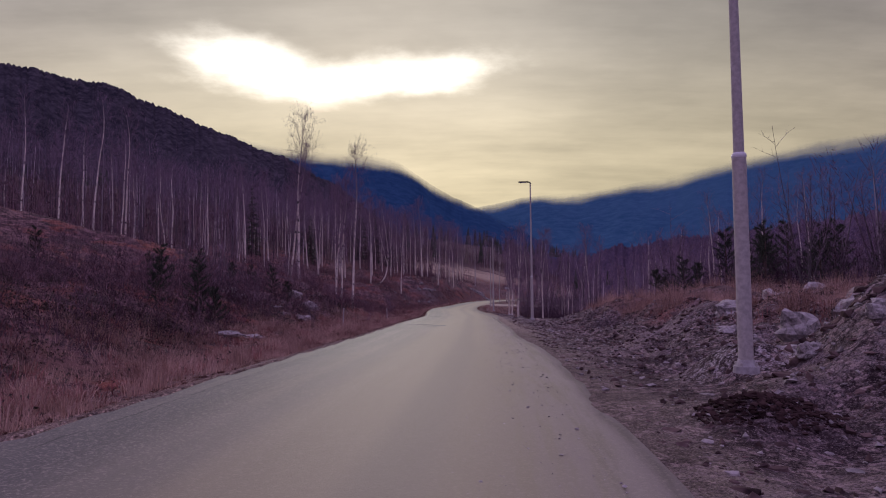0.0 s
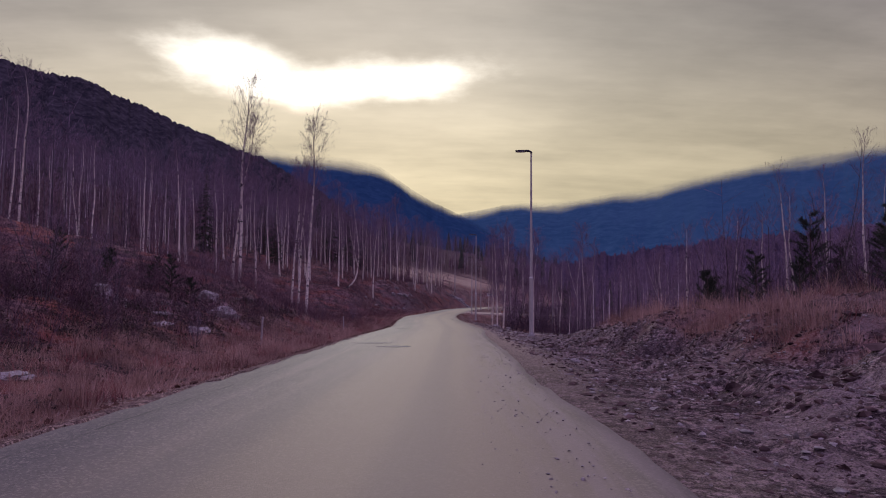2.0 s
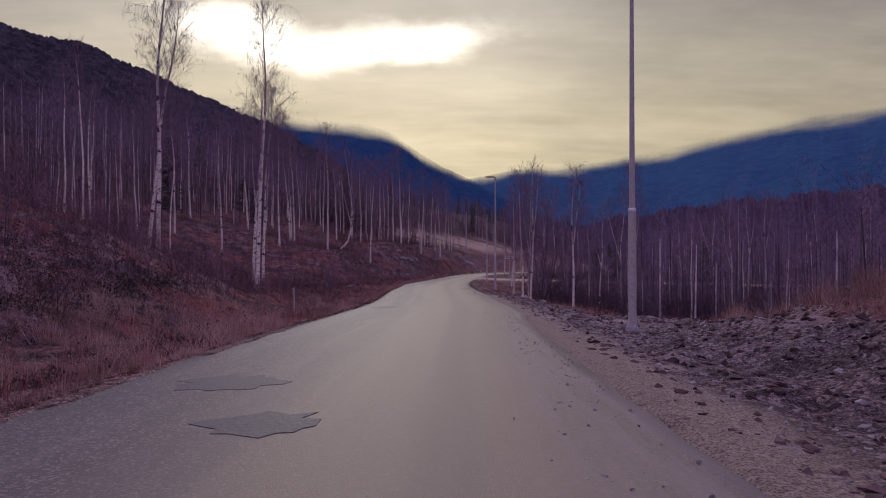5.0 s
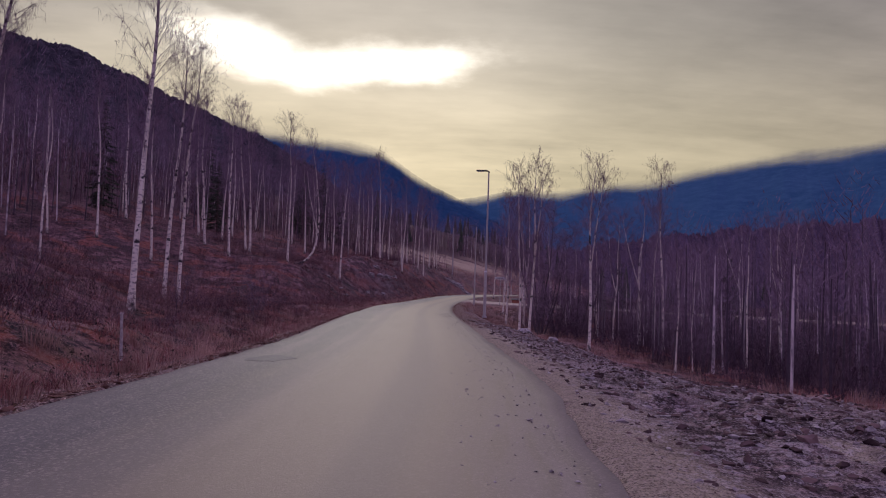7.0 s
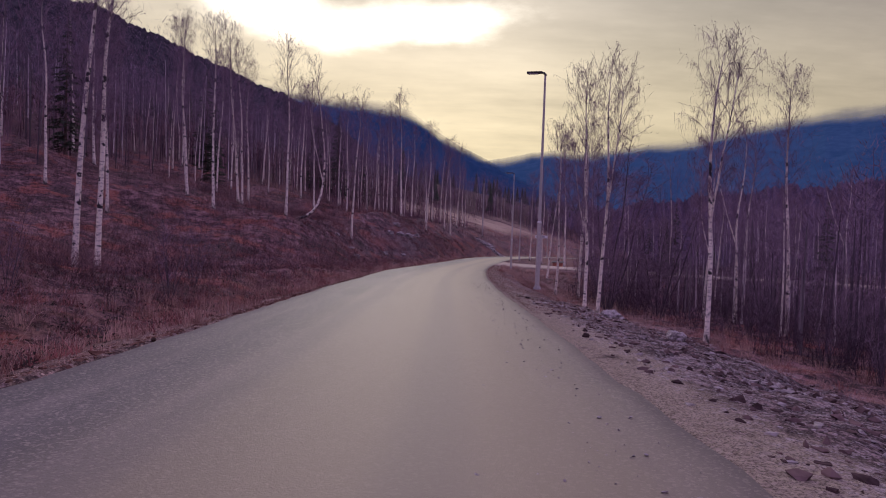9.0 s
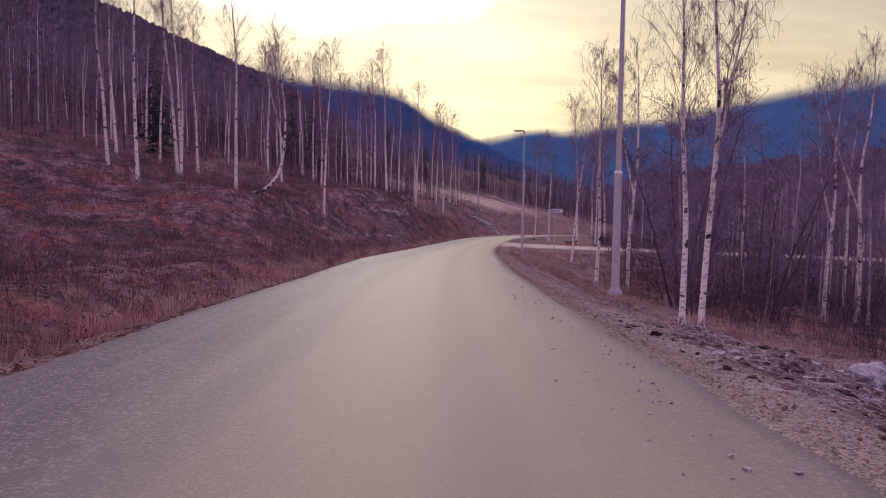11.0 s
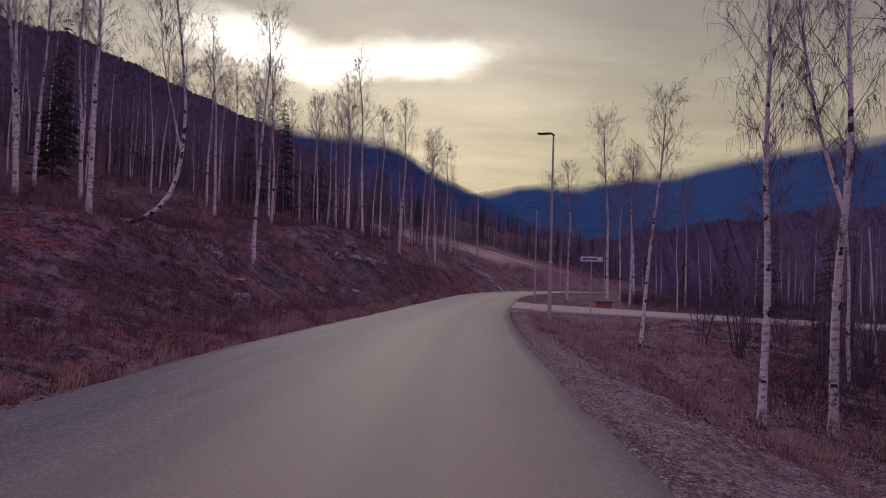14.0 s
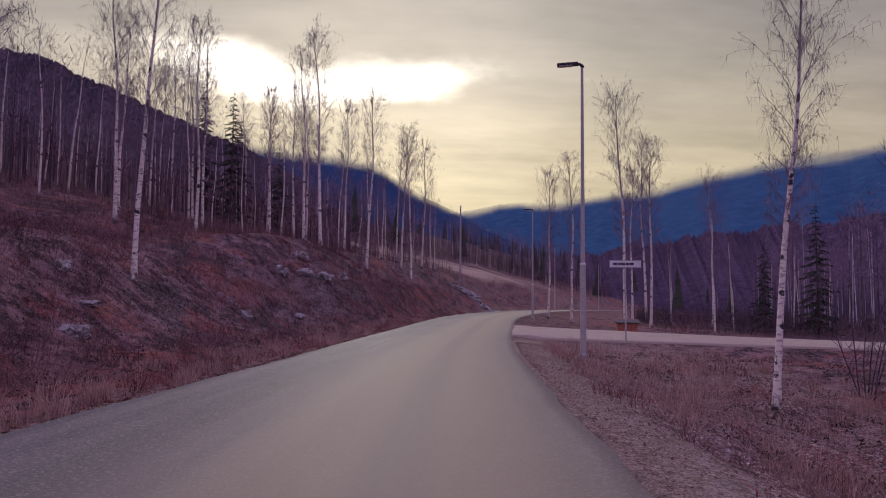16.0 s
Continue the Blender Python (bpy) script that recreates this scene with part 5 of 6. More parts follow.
# ---------------------------------------------------------------- brush, heather and grass
def brush_clump(rs, x, y, z, h):
    n = 9
    a = rs.rand(n) * 6.283
    lean = 0.10 + 0.55 * rs.rand(n)
    ln = h * rs.uniform(0.5, 1.0, n)
    p = np.stack([x + 0.25 * np.cos(a), y + 0.25 * np.sin(a), np.full(n, z - 0.1)], 1)
    d0 = np.stack([np.cos(a) * lean, np.sin(a) * lean, np.ones(n)], 1) * ln[:, None]
    q = p + d0
    w = np.stack([-np.sin(a), np.cos(a), np.zeros(n)], 1) * 0.0045
    c = np.stack([np.cos(a), np.sin(a), np.zeros(n)], 1) * 0.0045
    v = [np.stack([p - w, p + w, q], 1).reshape(-1, 3), np.stack([p - c, p + c, q], 1).reshape(-1, 3)]
    m = 56
    i = rs.randint(0, n, m)
    s0 = rs.uniform(0.3, 0.95, m)
    b = p[i] + d0[i] * s0[:, None]
    e = b + np.stack([rs.normal(0, 0.16, m), rs.normal(0, 0.16, m), rs.uniform(0.05, 0.38, m)], 1) * h * 0.6
    sd = rs.normal(0, 1, (m, 3))
    sd *= 0.0065 / np.linalg.norm(sd, axis=1)[:, None]
    v.append(np.stack([b - sd, b + sd, e], 1).reshape(-1, 3))
    v = np.concatenate(v)
    t0 = np.arange(len(v)).reshape(-1, 3)
    return v, t0, np.zeros(len(t0), int)


def left_brush(rs):
    y = rs.uniform(3, 200)
    dl = 3.5 + 36 * rs.rand() ** 1.4
    if dl < 5 and rs.rand() < 0.6 or y > 176 and 12 < dl:
        return None
    return float(road_x(y)) - HALF - dl, y, rs.uniform(0.5, 2.2) * (0.5 if dl < 6 else 0.55 if 56 < y < 128 and dl < 30 else 1)


def right_brush(rs):
    y = rs.uniform(5, 145)
    lo = float(np.interp(y, [0, 40, 50, 62, 70, 80, 88, 95], [9, 8.5, 9, 8.4, 7.0, 5.2, 5.0, 9.0]))
    dr = lo + 30 * rs.rand() ** 1.3
    if 101 < y < 121:
        return None
    return float(road_x(y)) + HALF + dr, y, rs.uniform(0.6, 2.5)


build_woods("brush_on_slope", "thicket of bare reddish-brown saplings under the birches", 3900, 31, left_brush, [BRUSH], brush_clump)
def near_brush(rs):
    y = rs.uniform(8, 52)
    dl = 3.8 + 9 * rs.rand() ** 1.2
    return float(road_x(y)) - HALF - dl, y, rs.uniform(0.6, 1.9)


build_woods("brushwood", "dark bare brushwood among heather on the slope", 650, 33, near_brush, [BRUSH], brush_clump)
def slope_brush(rs):
    y = rs.uniform(54, 132)
    dl = 2.6 + 27 * rs.rand() ** 1.15
    if float(wavy(dl, y, 3.4, 5)) < -0.25:
        return None
    return float(road_x(y)) - HALF - dl, y, rs.uniform(0.4, 1.25) * (0.7 if dl < 5 else 1.0)


build_woods("slope_brush", "low purplish bare brush and heather under the birches", 3200, 34, slope_brush, [PALE_BRUSH], brush_clump)
build_woods("brush_in_valley", "thicket of bare dark saplings below the road", 3300, 32, right_brush, [DARK_BRUSH], brush_clump)


def blades(name, label, count, seed, sampler, mat, tall, wide, category="grass"):
    """Single blades or sprigs, one triangle each, in tufts."""
    rs = np.random.RandomState(seed)
    tufts = count // 14
    cx, cy, hh = sampler(rs, tufts * 2)
    keep = np.argsort(-(wavy(cx, cy, 1.1, seed) + rs.normal(0, 0.5, tufts * 2) * 0.4))[:tufts]
    cx, cy, hh = cx[keep], cy[keep], hh[keep]
    x = np.repeat(cx, 14) + rs.normal(0, 0.10, tufts * 14)
    y = np.repeat(cy, 14) + rs.normal(0, 0.10, tufts * 14)
    h = np.repeat(hh, 14) * rs.uniform(0.45, 1.1, tufts * 14) * tall
    z = ground_z(x, y) - 0.03
    n = len(x)
    a = rs.rand(n) * 6.283
    lean = np.abs(rs.normal(0, 0.7, n))
    p = np.stack([x, y, z], 1)
    q = p + np.stack([np.cos(a) * lean * h, np.sin(a) * lean * h, h], 1)
    b = rs.rand(n) * 6.283
    w = np.stack([np.cos(b), np.sin(b), np.zeros(n)], 1) * (wide * rs.uniform(0.6, 1.3, n))[:, None]
    v = np.stack([p - w, p + w, q], 1).reshape(-1, 3)
    tagged(new(name, tri_mesh(name, v, np.arange(len(v)).reshape(-1, 3), [mat])), label, category, kind="stuff")


def left_verge(rs, n):
    y = np.where(rs.rand(n) < 0.5, rs.uniform(6, 44, n), rs.uniform(2, 135, n))
    dl = 0.35 + np.where(y < 44, 5.0, 3.4) * rs.rand(n) ** 1.6
    return road_x(y) - HALF - dl, y, rs.uniform(0.4, 1.0, n) * np.where(dl < 0.8, 0.5, 1.0) * np.where(y > 52, 0.6, 1.0)


def right_verge(rs, n):
    y = rs.uniform(4, 106, n)
    lo = np.interp(y, [0, 20, 34, 45, 60, 70, 85, 95, 106], [6.0, 5.0, 4.2, 5.4, 6.8, 5.4, 2.2, 1.4, 1.0])
    dr = lo + 5.5 * rs.rand(n) ** 1.5
    return road_x(y) + HALF + dr, y, rs.uniform(0.4, 1.0, n) * np.where(y > 84, 0.85, np.where(y > 46, 0.4, 1.0))


def left_heath(rs, n):
    y = rs.uniform(2, 140, n)
    dl = 0.7 + 16 * rs.rand(n) ** 1.35
    return road_x(y) - HALF - dl, y, rs.uniform(0.3, 1.0, n)


def right_heath(rs, n):
    y = rs.uniform(4, 106, n)
    dr = np.interp(y, [0, 40, 60, 72, 85, 106], [4.5, 4.6, 6.8, 4.6, 0.9, 0.7]) + 9 * rs.rand(n)
    return road_x(y) + HALF + dr, y, rs.uniform(0.3, 1.0, n)


blades("verge_grass", "dry straw-coloured grass along the road verge", 84000, 41, left_verge, STRAW, 0.44, 0.0045)
blades("bank_grass", "dry straw-coloured grass on the roadside bank", 60000, 42, right_verge, STRAW, 0.60, 0.0045)
blades("heather_on_slope", "red-brown heather and bilberry on the slope", 90000, 43, left_heath, HEATH, 0.40, 0.008, "heather")
blades("heather_below_road", "red-brown heather on the bank", 26000, 44, right_heath, HEATH, 0.34, 0.008, "heather")


def tall_tufts(name, label, count, each, seed, sampler, mat):
    """Standing clumps of long dry grass."""
    rs = np.random.RandomState(seed)
    cx, cy, hh = sampler(rs, count)
    n = count * each
    a = rs.rand(n) * 6.283
    r = 0.16 * np.sqrt(rs.rand(n))
    x, y = np.repeat(cx, each) + r * np.cos(a), np.repeat(cy, each) + r * np.sin(a)
    h = np.repeat(hh, each) * rs.uniform(0.45, 1.0, n)
    lean = np.abs(rs.normal(0, 0.45, n)) * h
    p = np.stack([x, y, ground_z(x, y) - 0.03], 1)
    m = p + np.stack([np.cos(a) * lean * 0.35, np.sin(a) * lean * 0.35, h * 0.62], 1)
    q = p + np.stack([np.cos(a) * lean, np.sin(a) * lean, h * rs.uniform(0.72, 1.0, n)], 1)
    b = rs.rand(n) * 6.283
    w = np.stack([np.cos(b), np.sin(b), np.zeros(n)], 1) * 0.0038
    v = np.stack([p - w, p + w, m + w * 0.7, m - w * 0.7, q], 1).reshape(-1, 3)
    i = np.arange(n) * 5
    t0 = np.concatenate([np.stack([i, i + 1, i + 2], 1), np.stack([i, i + 2, i + 3], 1), np.stack([i + 3, i + 2, i + 4], 1)])
    tagged(new(name, tri_mesh(name, v, t0, [mat])), label, "grass", kind="stuff")


def undergrowth(name, label, count, each, seed, sampler, mat):
    """Low dark cushions of small leaves and stalks."""
    rs = np.random.RandomState(seed)
    cx, cy, size = sampler(rs, count)
    n = count * each
    a, u = rs.rand(n) * 6.283, np.sqrt(rs.rand(n))
    big = np.repeat(size, each)
    x, y = np.repeat(cx, each) + big * u * np.cos(a), np.repeat(cy, each) + big * u * np.sin(a)
    z = ground_z(x, y) + 0.55 * big * (1 - u * u) * rs.rand(n) ** 0.6
    p = np.stack([x, y, z], 1)
    e = rs.normal(0, 1, (n, 2, 3))
    e *= (rs.uniform(0.025, 0.06, n)[:, None, None]) / np.linalg.norm(e, axis=2)[:, :, None]
    v = np.stack([p, p + e[:, 0], p + e[:, 1]], 1).reshape(-1, 3)
    tagged(new(name, tri_mesh(name, v, np.arange(len(v)).reshape(-1, 3), [mat])), label, "undergrowth", kind="stuff")


def left_tufts(rs, n):
    y = rs.uniform(3, 126, n)
    dl = 0.5 + 3.2 * rs.rand(n) ** 1.7
    return road_x(y) - HALF - dl, y, rs.uniform(0.22, 0.65, n)


def right_tufts(rs, n):
    y = np.where(rs.rand(n) < 0.6, rs.uniform(8, 46, n), rs.uniform(46, 105, n))
    lo = np.interp(y, [0, 20, 34, 45, 60, 70, 85, 95, 106], [6.0, 5.0, 4.4, 5.6, 6.9, 5.6, 2.6, 2.2, 2.0])
    return road_x(y) + HALF + lo + 4.5 * rs.rand(n) ** 1.4, y, rs.uniform(0.3, 0.8, n) * np.where((y > 24) & (y < 47), 1.45, 1.0)


def left_thicket(rs, n):
    y = rs.uniform(9, 46, n)
    return road_x(y) - HALF - 4.2 - 9 * rs.rand(n) ** 1.2, y, rs.uniform(0.35, 1.15, n)


def left_cushions(rs, n):
    y = rs.uniform(2, 135, n)
    return road_x(y) - HALF - 1.0 - 13 * rs.rand(n) ** 1.3, y, rs.uniform(0.2, 0.75, n)


def right_cushions(rs, n):
    y = np.where(rs.rand(n) < 0.55, rs.uniform(6, 46, n), rs.uniform(84, 106, n))
    return road_x(y) + HALF + np.where(y < 46, 5.0, 2.2) + 8 * rs.rand(n), y, rs.uniform(0.2, 0.6, n)


tall_tufts("grass_tufts", "tall pale clumps of dry grass beside the road", 380, 60, 45, left_tufts, STRAW)
tall_tufts("grass_tufts", "tall pale clumps of dry grass on the bank", 260, 46, 46, right_tufts, STRAW)
undergrowth("undergrowth", "low dark bilberry and heather cushions on the slope", 1500, 40, 47, left_cushions, DARK_LEAF)
undergrowth("undergrowth", "dark low juniper and brushwood on the slope", 260, 330, 49, left_thicket, DARK_LEAF)
undergrowth("undergrowth", "low dark heather cushions on the bank", 420, 46, 48, right_cushions, DARK_LEAF)


# ---------------------------------------------------------------- stones and clods
def stone_mesh(seed, sx, sy, sz, detail=3):
    rs = np.random.RandomState(seed)
    bm = bmesh.new()
    bmesh.ops.create_icosphere(bm, subdivisions=detail, radius=1.0)
    o = rs.rand(3) * 20
    for vert in bm.verts:
        c = vert.co.copy()
        k0 = 1 + 0.55 * noise.noise(c * 1.2 + Vector(o)) + 0.30 * noise.noise(c * 2.6 + Vector(o)) + 0.12 * noise.noise(c * 6 + Vector(o))
        c *= k0
        vert.co = (c.x * sx, c.y * sy, max(c.z, -0.45) * sz)
    me = bpy.data.meshes.new("rock")
    bm.to_mesh(me)
    bm.free()
    me.materials.append(ROCK)
    return me


SLABS = [(-4.6, 22.7, 0.48), (-3.9, 23.2, 0.3), (-5.3, 32.6, 0.6), (-4.5, 33.5, 0.5), (-6.0, 34.2, 0.4), (-3.2, 102.8, 0.35)]
STONES = [stone_mesh(60 + i, *s) for i, s in enumerate([(1, 0.7, 0.75), (0.8, 0.9, 0.9), (1.0, 0.6, 0.6), (0.9, 0.8, 0.8)])]
ROCKS = [(-2.5, 100.8, 0.36), (-1.2, 118.8, 0.45), (0.6, 114.5, 0.3), (-8.0, 34.8, 0.45), (-8.6, 35.6, 0.55), (-7.4, 34.4, 0.3), (-5.4, 38.8, 0.6), (-6.4, 40.4, 0.5),
         (6.4, 11.5, 0.2), (6.9, 10.8, 0.22), (6.7, 12.5, 0.28), (7.7, 11.2, 0.2), (6.3, 12.9, 0.16), (7.6, 13.9, 0.4), (13.0, 22.2, 0.6), (9.0, 19.2, 0.45), (8.2, 17.5, 0.35), (10.9, 20.6, 0.5), (11.6, 18.0, 0.5), (9.6, 15.4, 0.4), (-4.6, 104.0, 0.35), (-1.0, 111.2, 0.3), (-0.2, 120.5, 0.5), (0.8, 121.8, 0.6), (-0.9, 122.6, 0.5), (1.6, 123.6, 0.45), (6.2, 28.5, 0.14), (9.2, 66.2, 0.3), (9.6, 62.6, 0.25)]
for number, (x, y, s0) in enumerate(ROCKS):
    ob = new("rock", STONES[number % 4])
    ob.matrix_basis = pose(x, y, float(ground_z(x, y)) - 0.04 * s0, 0, 0, number * 67) @ Matrix.Scale(s0, 4)
    tagged(ob, "grey roadside rock dusted with white frost", "rock", "rocks beside the road")
for number, (x, y, s0) in enumerate(SLABS):
    ob = new("rock", STONES[(number + 2) % 4])
    ob.matrix_basis = pose(x, y, float(ground_z(x, y)), 0, 0, number * 41) @ Matrix.Diagonal((s0, s0 * 0.8, s0 * 0.38, 1))
    tagged(ob, "low pale rock slab bedded in the bank", "rock", "rocks beside the road")


def scatter(name, label, count, seed, sampler, mat, small, large, category, on_road=False):
    """Lumps of twenty faces each."""
    rs = np.random.RandomState(seed)
    bm = bmesh.new()
    bmesh.ops.create_icosphere(bm, subdivisions=1, radius=1.0)
    base = np.array([v.co[:] for v in bm.verts])
    tri = np.array([[v.index for v in f.verts] for f in bm.faces])
    bm.free()
    x, y = sampler(rs, count)
    z = road_z(y) + 0.035 if on_road else ground_z(x, y)
    size = small + (large - small) * rs.rand(count) ** 3
    v = base[None] * (1 + rs.normal(0, 0.30, (count, len(base), 1))) + rs.normal(0, 0.18, (count, len(base), 3))
    v = v * (size[:, None] * rs.uniform(0.45, 1.3, (count, 3)) * np.array((1, 1, 0.62)))[:, None, :]
    v = v + np.stack([x, y, z], 1)[:, None, :]
    t0 = tri[None] + (np.arange(count) * len(base))[:, None, None]
    tagged(new(name, tri_mesh(name, v.reshape(-1, 3), t0.reshape(-1, 3), [mat])), label, category, kind="stuff")


def right_dirt(rs, n):
    y = rs.uniform(3, 68, n)
    reach = np.interp(y, [0, 30, 45, 60, 70, 90, 106], [7, 5, 5.6, 6.8, 5.2, 2.6, 2.0])
    return road_x(y) + HALF + 0.35 + reach * rs.rand(n) ** 0.8, y


def road_grit(rs, n):
    y = rs.uniform(3, 75, n)
    return road_x(y) + HALF - 0.22 - 1.3 * rs.rand(n) ** 1.6, y


def left_edge(rs, n):
    y = rs.uniform(2, 130, n)
    return road_x(y) - HALF - wide_left(y) - 0.10 - 0.5 * rs.rand(n) ** 1.5, y


scatter("clods", "brown clods of turned earth on the verge", 15000, 51, right_dirt, EARTH, 0.008, 0.075, "clods")
scatter("stones", "small frosty stones strewn over the dirt verge", 8000, 58, right_dirt, CLOD, 0.008, 0.060, "stones")


scatter("road_grit", "small loose grit strewn on the asphalt edge", 2600, 60, road_grit, CLOD, 0.004, 0.020, "grit", True)


def soil_pile(rs, n):
    a, r = rs.rand(n) * 6.283, 0.75 * rs.rand(n) ** 0.7
    return 4.95 + r * np.cos(a), 9.8 + 0.7 * r * np.sin(a)


scatter("soil_heap", "small heap of dark dug earth at the lamp foot", 1100, 59, soil_pile, DARK_EARTH, 0.012, 0.05, "soil heap")


def right_bank(rs, n):
    y = rs.uniform(7, 34, n)
    return road_x(y) + HALF + 2.4 + 6.5 * rs.rand(n), y


scatter("bank_rubble", "dark stones and turned earth on the bank", 1500, 52, right_bank, EARTH, 0.020, 0.12, "rubble")
scatter("leaf_litter", "dark leaf litter and clods along the road edge", 4200, 53, left_edge, LITTER, 0.015, 0.065, "leaf litter")


def leaves(name, label, count, seed, sampler):
    """Small curled leaves, two triangles each."""
    rs = np.random.RandomState(seed)
    x, y = sampler(rs, count)
    p = np.stack([x, y, ground_z(x, y) + rs.uniform(0.0, 0.03, count)], 1)
    a = rs.rand(count) * 6.283
    s0 = rs.uniform(0.008, 0.019, count)[:, None]
    u = np.stack([np.cos(a), np.sin(a), rs.normal(0, 0.35, count)], 1) * s0
    w = np.stack([-np.sin(a), np.cos(a), rs.normal(0, 0.35, count)], 1) * s0 * 0.6
    lift = np.zeros((count, 3))
    lift[:, 2] = s0[:, 0] * 0.5
    v = np.stack([p - u, p + w + lift, p + u, p - w + lift], 1).reshape(-1, 3)
    i = np.arange(count) * 4
    t0 = np.concatenate([np.stack([i, i + 1, i + 2], 1), np.stack([i, i + 2, i + 3], 1)])
    tagged(new(name, tri_mesh(name, v, t0, [FALLEN])), label, "fallen leaves", kind="stuff")


def right_leaves(rs, n):
    y = 106 - 44 * rs.rand(n) ** 1.3
    return road_x(y) + HALF + 0.14 + 4.2 * rs.rand(n) ** 1.5, y


def left_leaves(rs, n):
    y = rs.uniform(2, 125, n)
    return road_x(y) - HALF - wide_left(y) - 0.08 - 1.6 * rs.rand(n) ** 1.6, y


leaves("fallen_leaves", "curled red-brown leaves strewn on the verge", 22000, 55, right_leaves)
leaves("fallen_leaves", "curled brown leaves caught along the road edge", 11000, 56, left_leaves)


# ---------------------------------------------------------------- street lamps
def lamp_meshes():
    lower, upper, collar, plate, arm, head, lens, bolt = (Soup() for _ in range(8))
    lower.tube([(0, 0, 0.02), (0, 0, 2.45)], (0.082, 0.078), 16)
    upper.tube([(0, 0, 2.45), (0, 0, 7.9)], (0.06, 0.036), 14)
    collar.tube([(0, 0, 2.44), (0, 0, 2.45), (0, 0, 2.48), (0, 0, 2.50)], (0.079, 0.083, 0.082, 0.063), 16)
    plate.tube([(0, 0, -0.03), (0, 0, 0.05)], (0.14, 0.135), 16)
    plate.tube([(0, 0, 0.05), (0, 0, 0.12)], (0.11, 0.088), 16)
    arm.tube([(0.03, 0, 7.88), (0.0, 0, 7.93), (-0.06, 0, 7.98), (-0.16, 0, 8.0)], (0.042, 0.045, 0.04, 0.034), 10)
    bolt.tube([(0, 0, 0), (0, 0, 0.05)], (0.018, 0.018), 6)
    head.box((-0.68, -0.11, 7.965), (-0.10, 0.11, 8.03))
    lens.box((-0.62, -0.085, 7.95), (-0.26, 0.085, 7.963))
    return dict(pole_base=lower.mesh("pole_base", [STEEL], True), pole=upper.mesh("pole", [STEEL], True), collar=collar.mesh("collar", [WHITE], True),
                base_plate=plate.mesh("base_plate", [CONCRETE]), bracket=arm.mesh("bracket", [DARK_METAL], True),
                head=bevelled(head, "head", DARK_METAL, 0.02), lens=lens.mesh("lens", [GLASS]), bolt=bolt.mesh("bolt", [STEEL]))


LAMP = lamp_meshes()
lamp = new("street_lamp")
part("pole_base", LAMP["pole_base"], lamp)
part("pole", LAMP["pole"], lamp)
part("collar", LAMP["collar"], lamp, "white band at the joint")
plate = part("base_plate", LAMP["base_plate"], lamp, "pale concrete foot")
for i in range(4):
    part("bolt", LAMP["bolt"], plate, "", pose(0.115 * math.cos(0.8 + i * 1.571), 0.115 * math.sin(0.8 + i * 1.571), 0.04))
part("bracket", LAMP["bracket"], lamp)
head = part("head", LAMP["head"], lamp, "flat dark lamp head")
part("lens", LAMP["lens"], head)
tagged(lamp, "tall galvanised steel street lamp with flat dark head", "street lamp", "street lamps along the road")
LAMPS = [(5.2, 10.73, -2.61), (7.3, 40.27, -3.63), (8.03, 72.29, -4.43), (10.33, 101.6, -5.05), (14.7, 131.0, -5.55), (23.5, 162.0, -6.2), (38.0, 192.0, -6.9)]
for i, (x, y, z) in enumerate(LAMPS):
    m = pose(x, y, z if i < 4 else float(ground_z(x, y)), 0, 0, -8 - 3 * i)
    if i:
        copy_thing(lamp, m)
    else:
        lamp.matrix_basis = m


# ---------------------------------------------------------------- sign, grit box, stakes, patches
def build_sign(x, y):
    z = float(ground_z(x, y))
    root = new("street_sign")
    post, board, rim, cap = Soup(), Soup(), Soup(), Soup()
    post.tube([(0, 0, -0.1), (0, 0, 3.15)], (0.032, 0.032), 10)
    board.box((-0.58, -0.055, 2.88), (0.58, -0.035, 3.12))
    rim.box((-0.60, -0.05, 2.86), (0.60, -0.04, 2.875))
    rim.box((-0.60, -0.05, 3.125), (0.60, -0.04, 3.14))
    cap.tube([(0, 0, 3.15), (0, 0, 3.18)], (0.036, 0.03), 10)
    part("post", post.mesh("post", [STEEL], True), root)
    plate0 = part("board", bevelled(board, "board", WHITE, 0.004), root, "white name board")
    part("rim", rim.mesh("rim", [STEEL]), plate0)
    part("cap", cap.mesh("cap", [STEEL]), root)
    xs = -0.46
    for w in (0.20, 0.11, 0.17, 0.13, 0.19):
        bar = Soup()
        bar.box((xs, -0.060, 2.955), (xs + w * 0.85, -0.0555, 3.045))
        part("lettering", bar.mesh("lettering", [INK]), plate0)
        xs += w
    root.matrix_basis = pose(x, y, z, 0, 0, -12)
    tagged(root, "white street name sign on a thin steel post", "sign")


build_sign(13.9, 108.6)


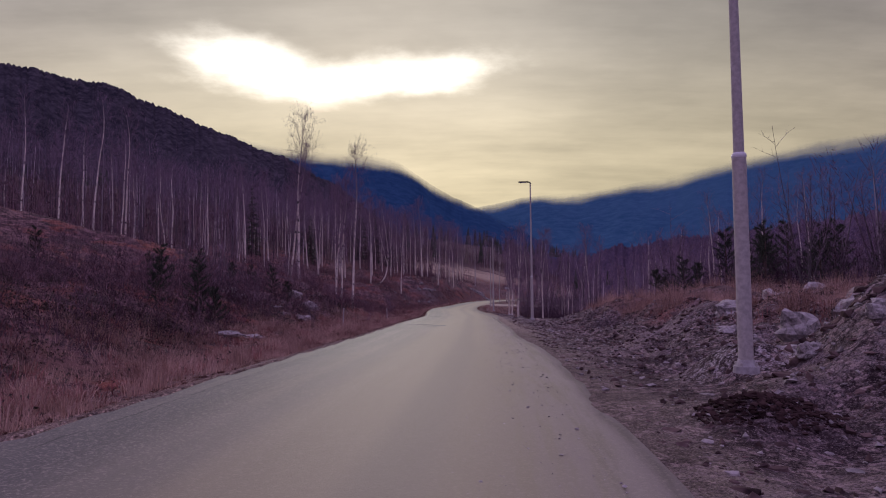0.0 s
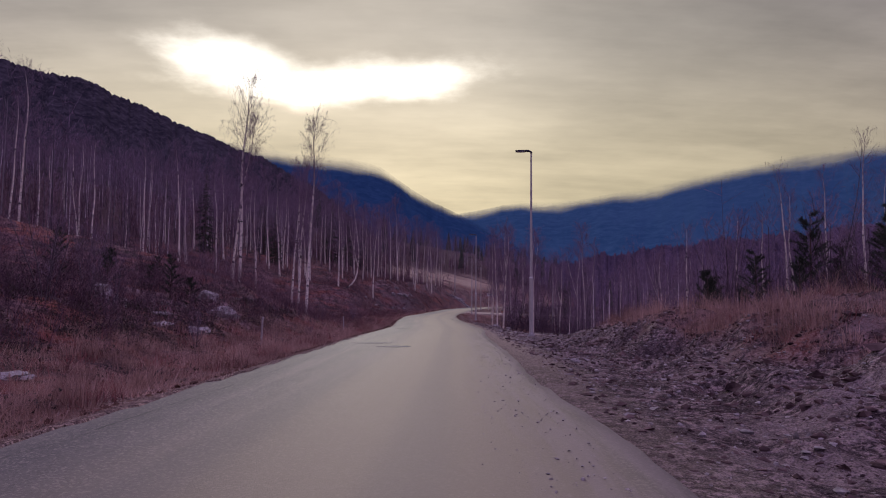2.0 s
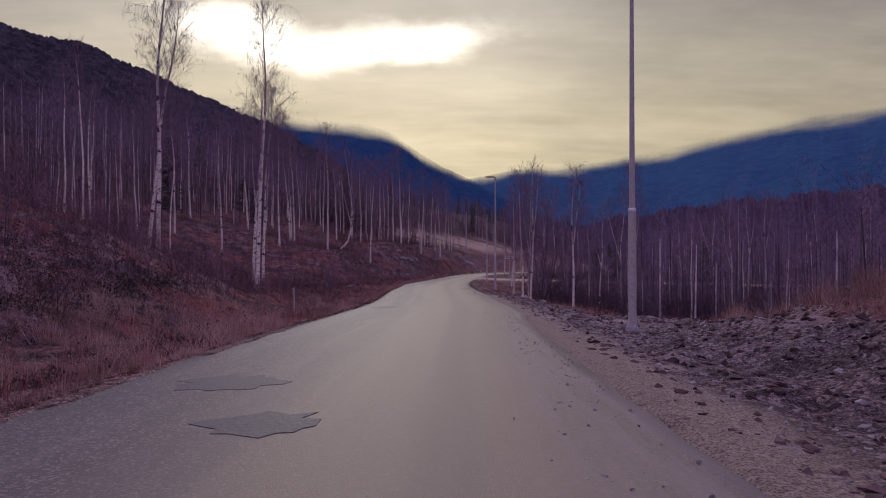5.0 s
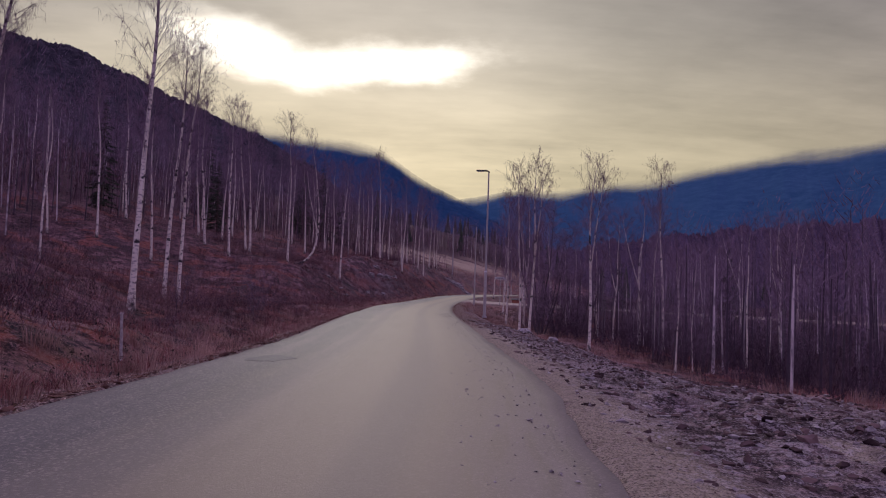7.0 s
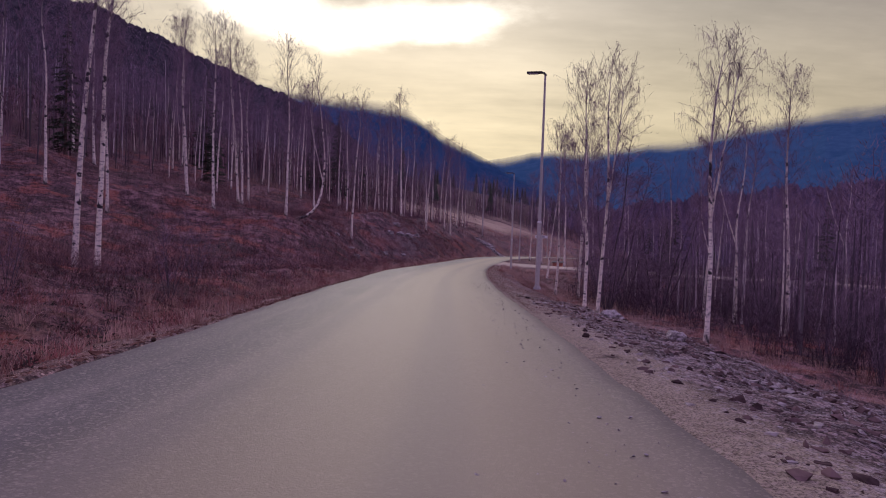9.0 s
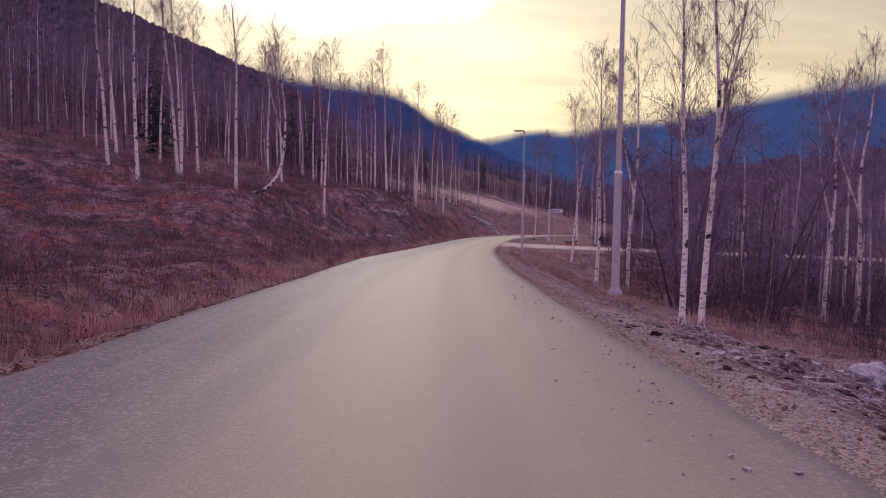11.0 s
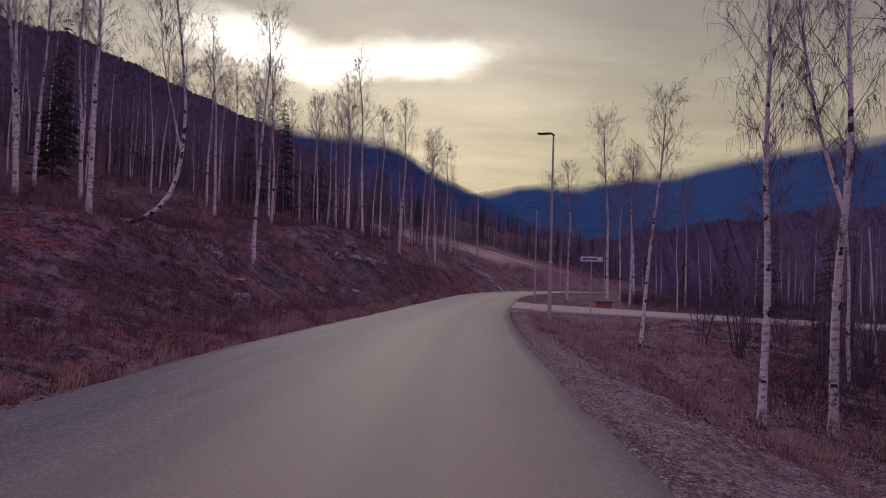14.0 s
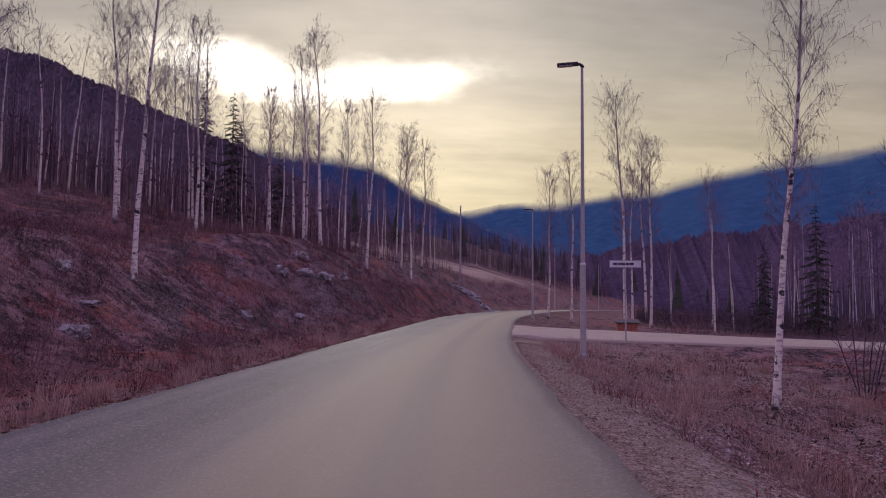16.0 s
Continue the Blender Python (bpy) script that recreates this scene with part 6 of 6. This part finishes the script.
def build_grit_box(x, y):
    z = float(ground_z(x, y))
    root = new("grit_box")
    body, lid, foot = Soup(), Soup(), Soup()
    body.add([(-0.48, -0.32, 0.06), (0.48, -0.32, 0.06), (0.48, 0.32, 0.06), (-0.48, 0.32, 0.06), (-0.55, -0.38, 0.66), (0.55, -0.38, 0.66), (0.55, 0.38, 0.78), (-0.55, 0.38, 0.78)],
             [(0, 3, 2, 1), (4, 5, 6, 7), (0, 1, 5, 4), (1, 2, 6, 5), (2, 3, 7, 6), (3, 0, 4, 7)])
    lid.add([(-0.66, -0.48, 0.665), (0.66, -0.48, 0.665), (0.66, 0.44, 0.80), (-0.66, 0.44, 0.80), (-0.66, -0.48, 0.72), (0.66, -0.48, 0.72), (0.66, 0.44, 0.86), (-0.66, 0.44, 0.86)],
            [(0, 3, 2, 1), (4, 5, 6, 7), (0, 1, 5, 4), (1, 2, 6, 5), (2, 3, 7, 6), (3, 0, 4, 7)])
    part("body", bevelled(body, "body", BOX_RED, 0.02), root)
    part("lid", bevelled(lid, "lid", BOX_LID, 0.012), root, "dark overhanging lid")
    foot.box((-0.42, -0.05, -0.06), (0.42, 0.05, 0.06))
    me = foot.mesh("skid", [BOX_LID])
    part("skid", me, root, "", pose(0, -0.22, 0))
    part("skid", me, root, "", pose(0, 0.22, 0))
    root.matrix_basis = pose(x, y, z, 0, 0, -10)
    tagged(root, "faded red grit box with dark lid beside the side road", "grit box")


build_grit_box(17.4, 118.6)


def build_stake(x, y, h, label, mat, lean):
    z = float(ground_z(x, y))
    root = new("marker_stake")
    s0, top = Soup(), Soup()
    s0.tube([(0, 0, -0.1), (0, 0, h)], (0.035, 0.03), 8)
    top.tube([(0, 0, h), (0, 0, h + 0.03)], (0.045, 0.03), 8)
    part("post", s0.mesh("post", [mat], True), root)
    part("cap", top.mesh("cap", [mat]), root)
    root.matrix_basis = pose(x, y, z, 0, lean, 0)
    tagged(root, label, "stake", "marker stakes on the verge")


build_stake(-1.9, 51.4, 0.95, "whitish wooden marker stake in the verge grass", WEATHERED, -2)
build_stake(-2.8, 34.6, 0.9, "grey wooden marker stake in the verge grass", WEATHERED, 2)


def build_utility_pole(x, y, h):
    root = new("utility_pole")
    shaft, cap = Soup(), Soup()
    shaft.tube([(0, 0, -0.3), (0.02, 0, h * 0.5), (0, 0.02, h)], (0.13, 0.11, 0.085), 10)
    cap.tube([(0, 0, h), (0, 0, h + 0.05)], (0.10, 0.06), 10)
    part("shaft", shaft.mesh("shaft", [WEATHERED], True), root)
    part("cap", cap.mesh("cap", [STEEL]), root)
    root.matrix_basis = pose(x, y, float(ground_z(x, y)))
    tagged(root, "bare grey wooden utility pole beyond the bend", "pole")


build_utility_pole(11.9, 163.0, 9.1)


def heap(rs, n):
    a, r = rs.rand(n) * 6.283, np.sqrt(rs.rand(n))
    return 12.6 + 2.6 * r * np.cos(a), 153.0 + 1.2 * r * np.sin(a)


scatter("stone_heap", "heap of dark stones beyond the bend", 130, 57, heap, CLOD, 0.2, 0.7, "stone heap")


def build_patch(x, y, sx, sy, seed):
    rs = np.random.RandomState(seed)
    a = np.arange(22) * 2 * math.pi / 22
    r = 1 + rs.normal(0, 0.14, 22)
    rim = [(x + math.cos(t) * sx * q, y + math.sin(t) * sy * q) for t, q in zip(a, r)]
    v = [(px, py, float(road_z(py)) + 0.026 + 0.03 * (1 - ((px - float(road_x(py))) / HALF) ** 2)) for px, py in rim]
    v = v + [(x, y, float(road_z(y)) + 0.028 + 0.03 * (1 - ((x - float(road_x(y))) / HALF) ** 2))]
    v = v + [(p[0], p[1], p[2] - 0.02) for p in v[:22]]
    f = [(i, (i + 1) % 22, 22) for i in range(22)] + [(i, 23 + i, 23 + (i + 1) % 22, (i + 1) % 22) for i in range(22)]
    tagged(new("asphalt_patch", mesh_of("asphalt_patch", v, f, [TAR])), "dark repaired patch in the asphalt", "road patch", kind="structure")


build_patch(0.9, 34.2, 0.55, 0.5, 1)
build_patch(1.75, 32.3, 0.45, 0.4, 2)
build_patch(1.62, 49.3, 0.36, 0.55, 3)
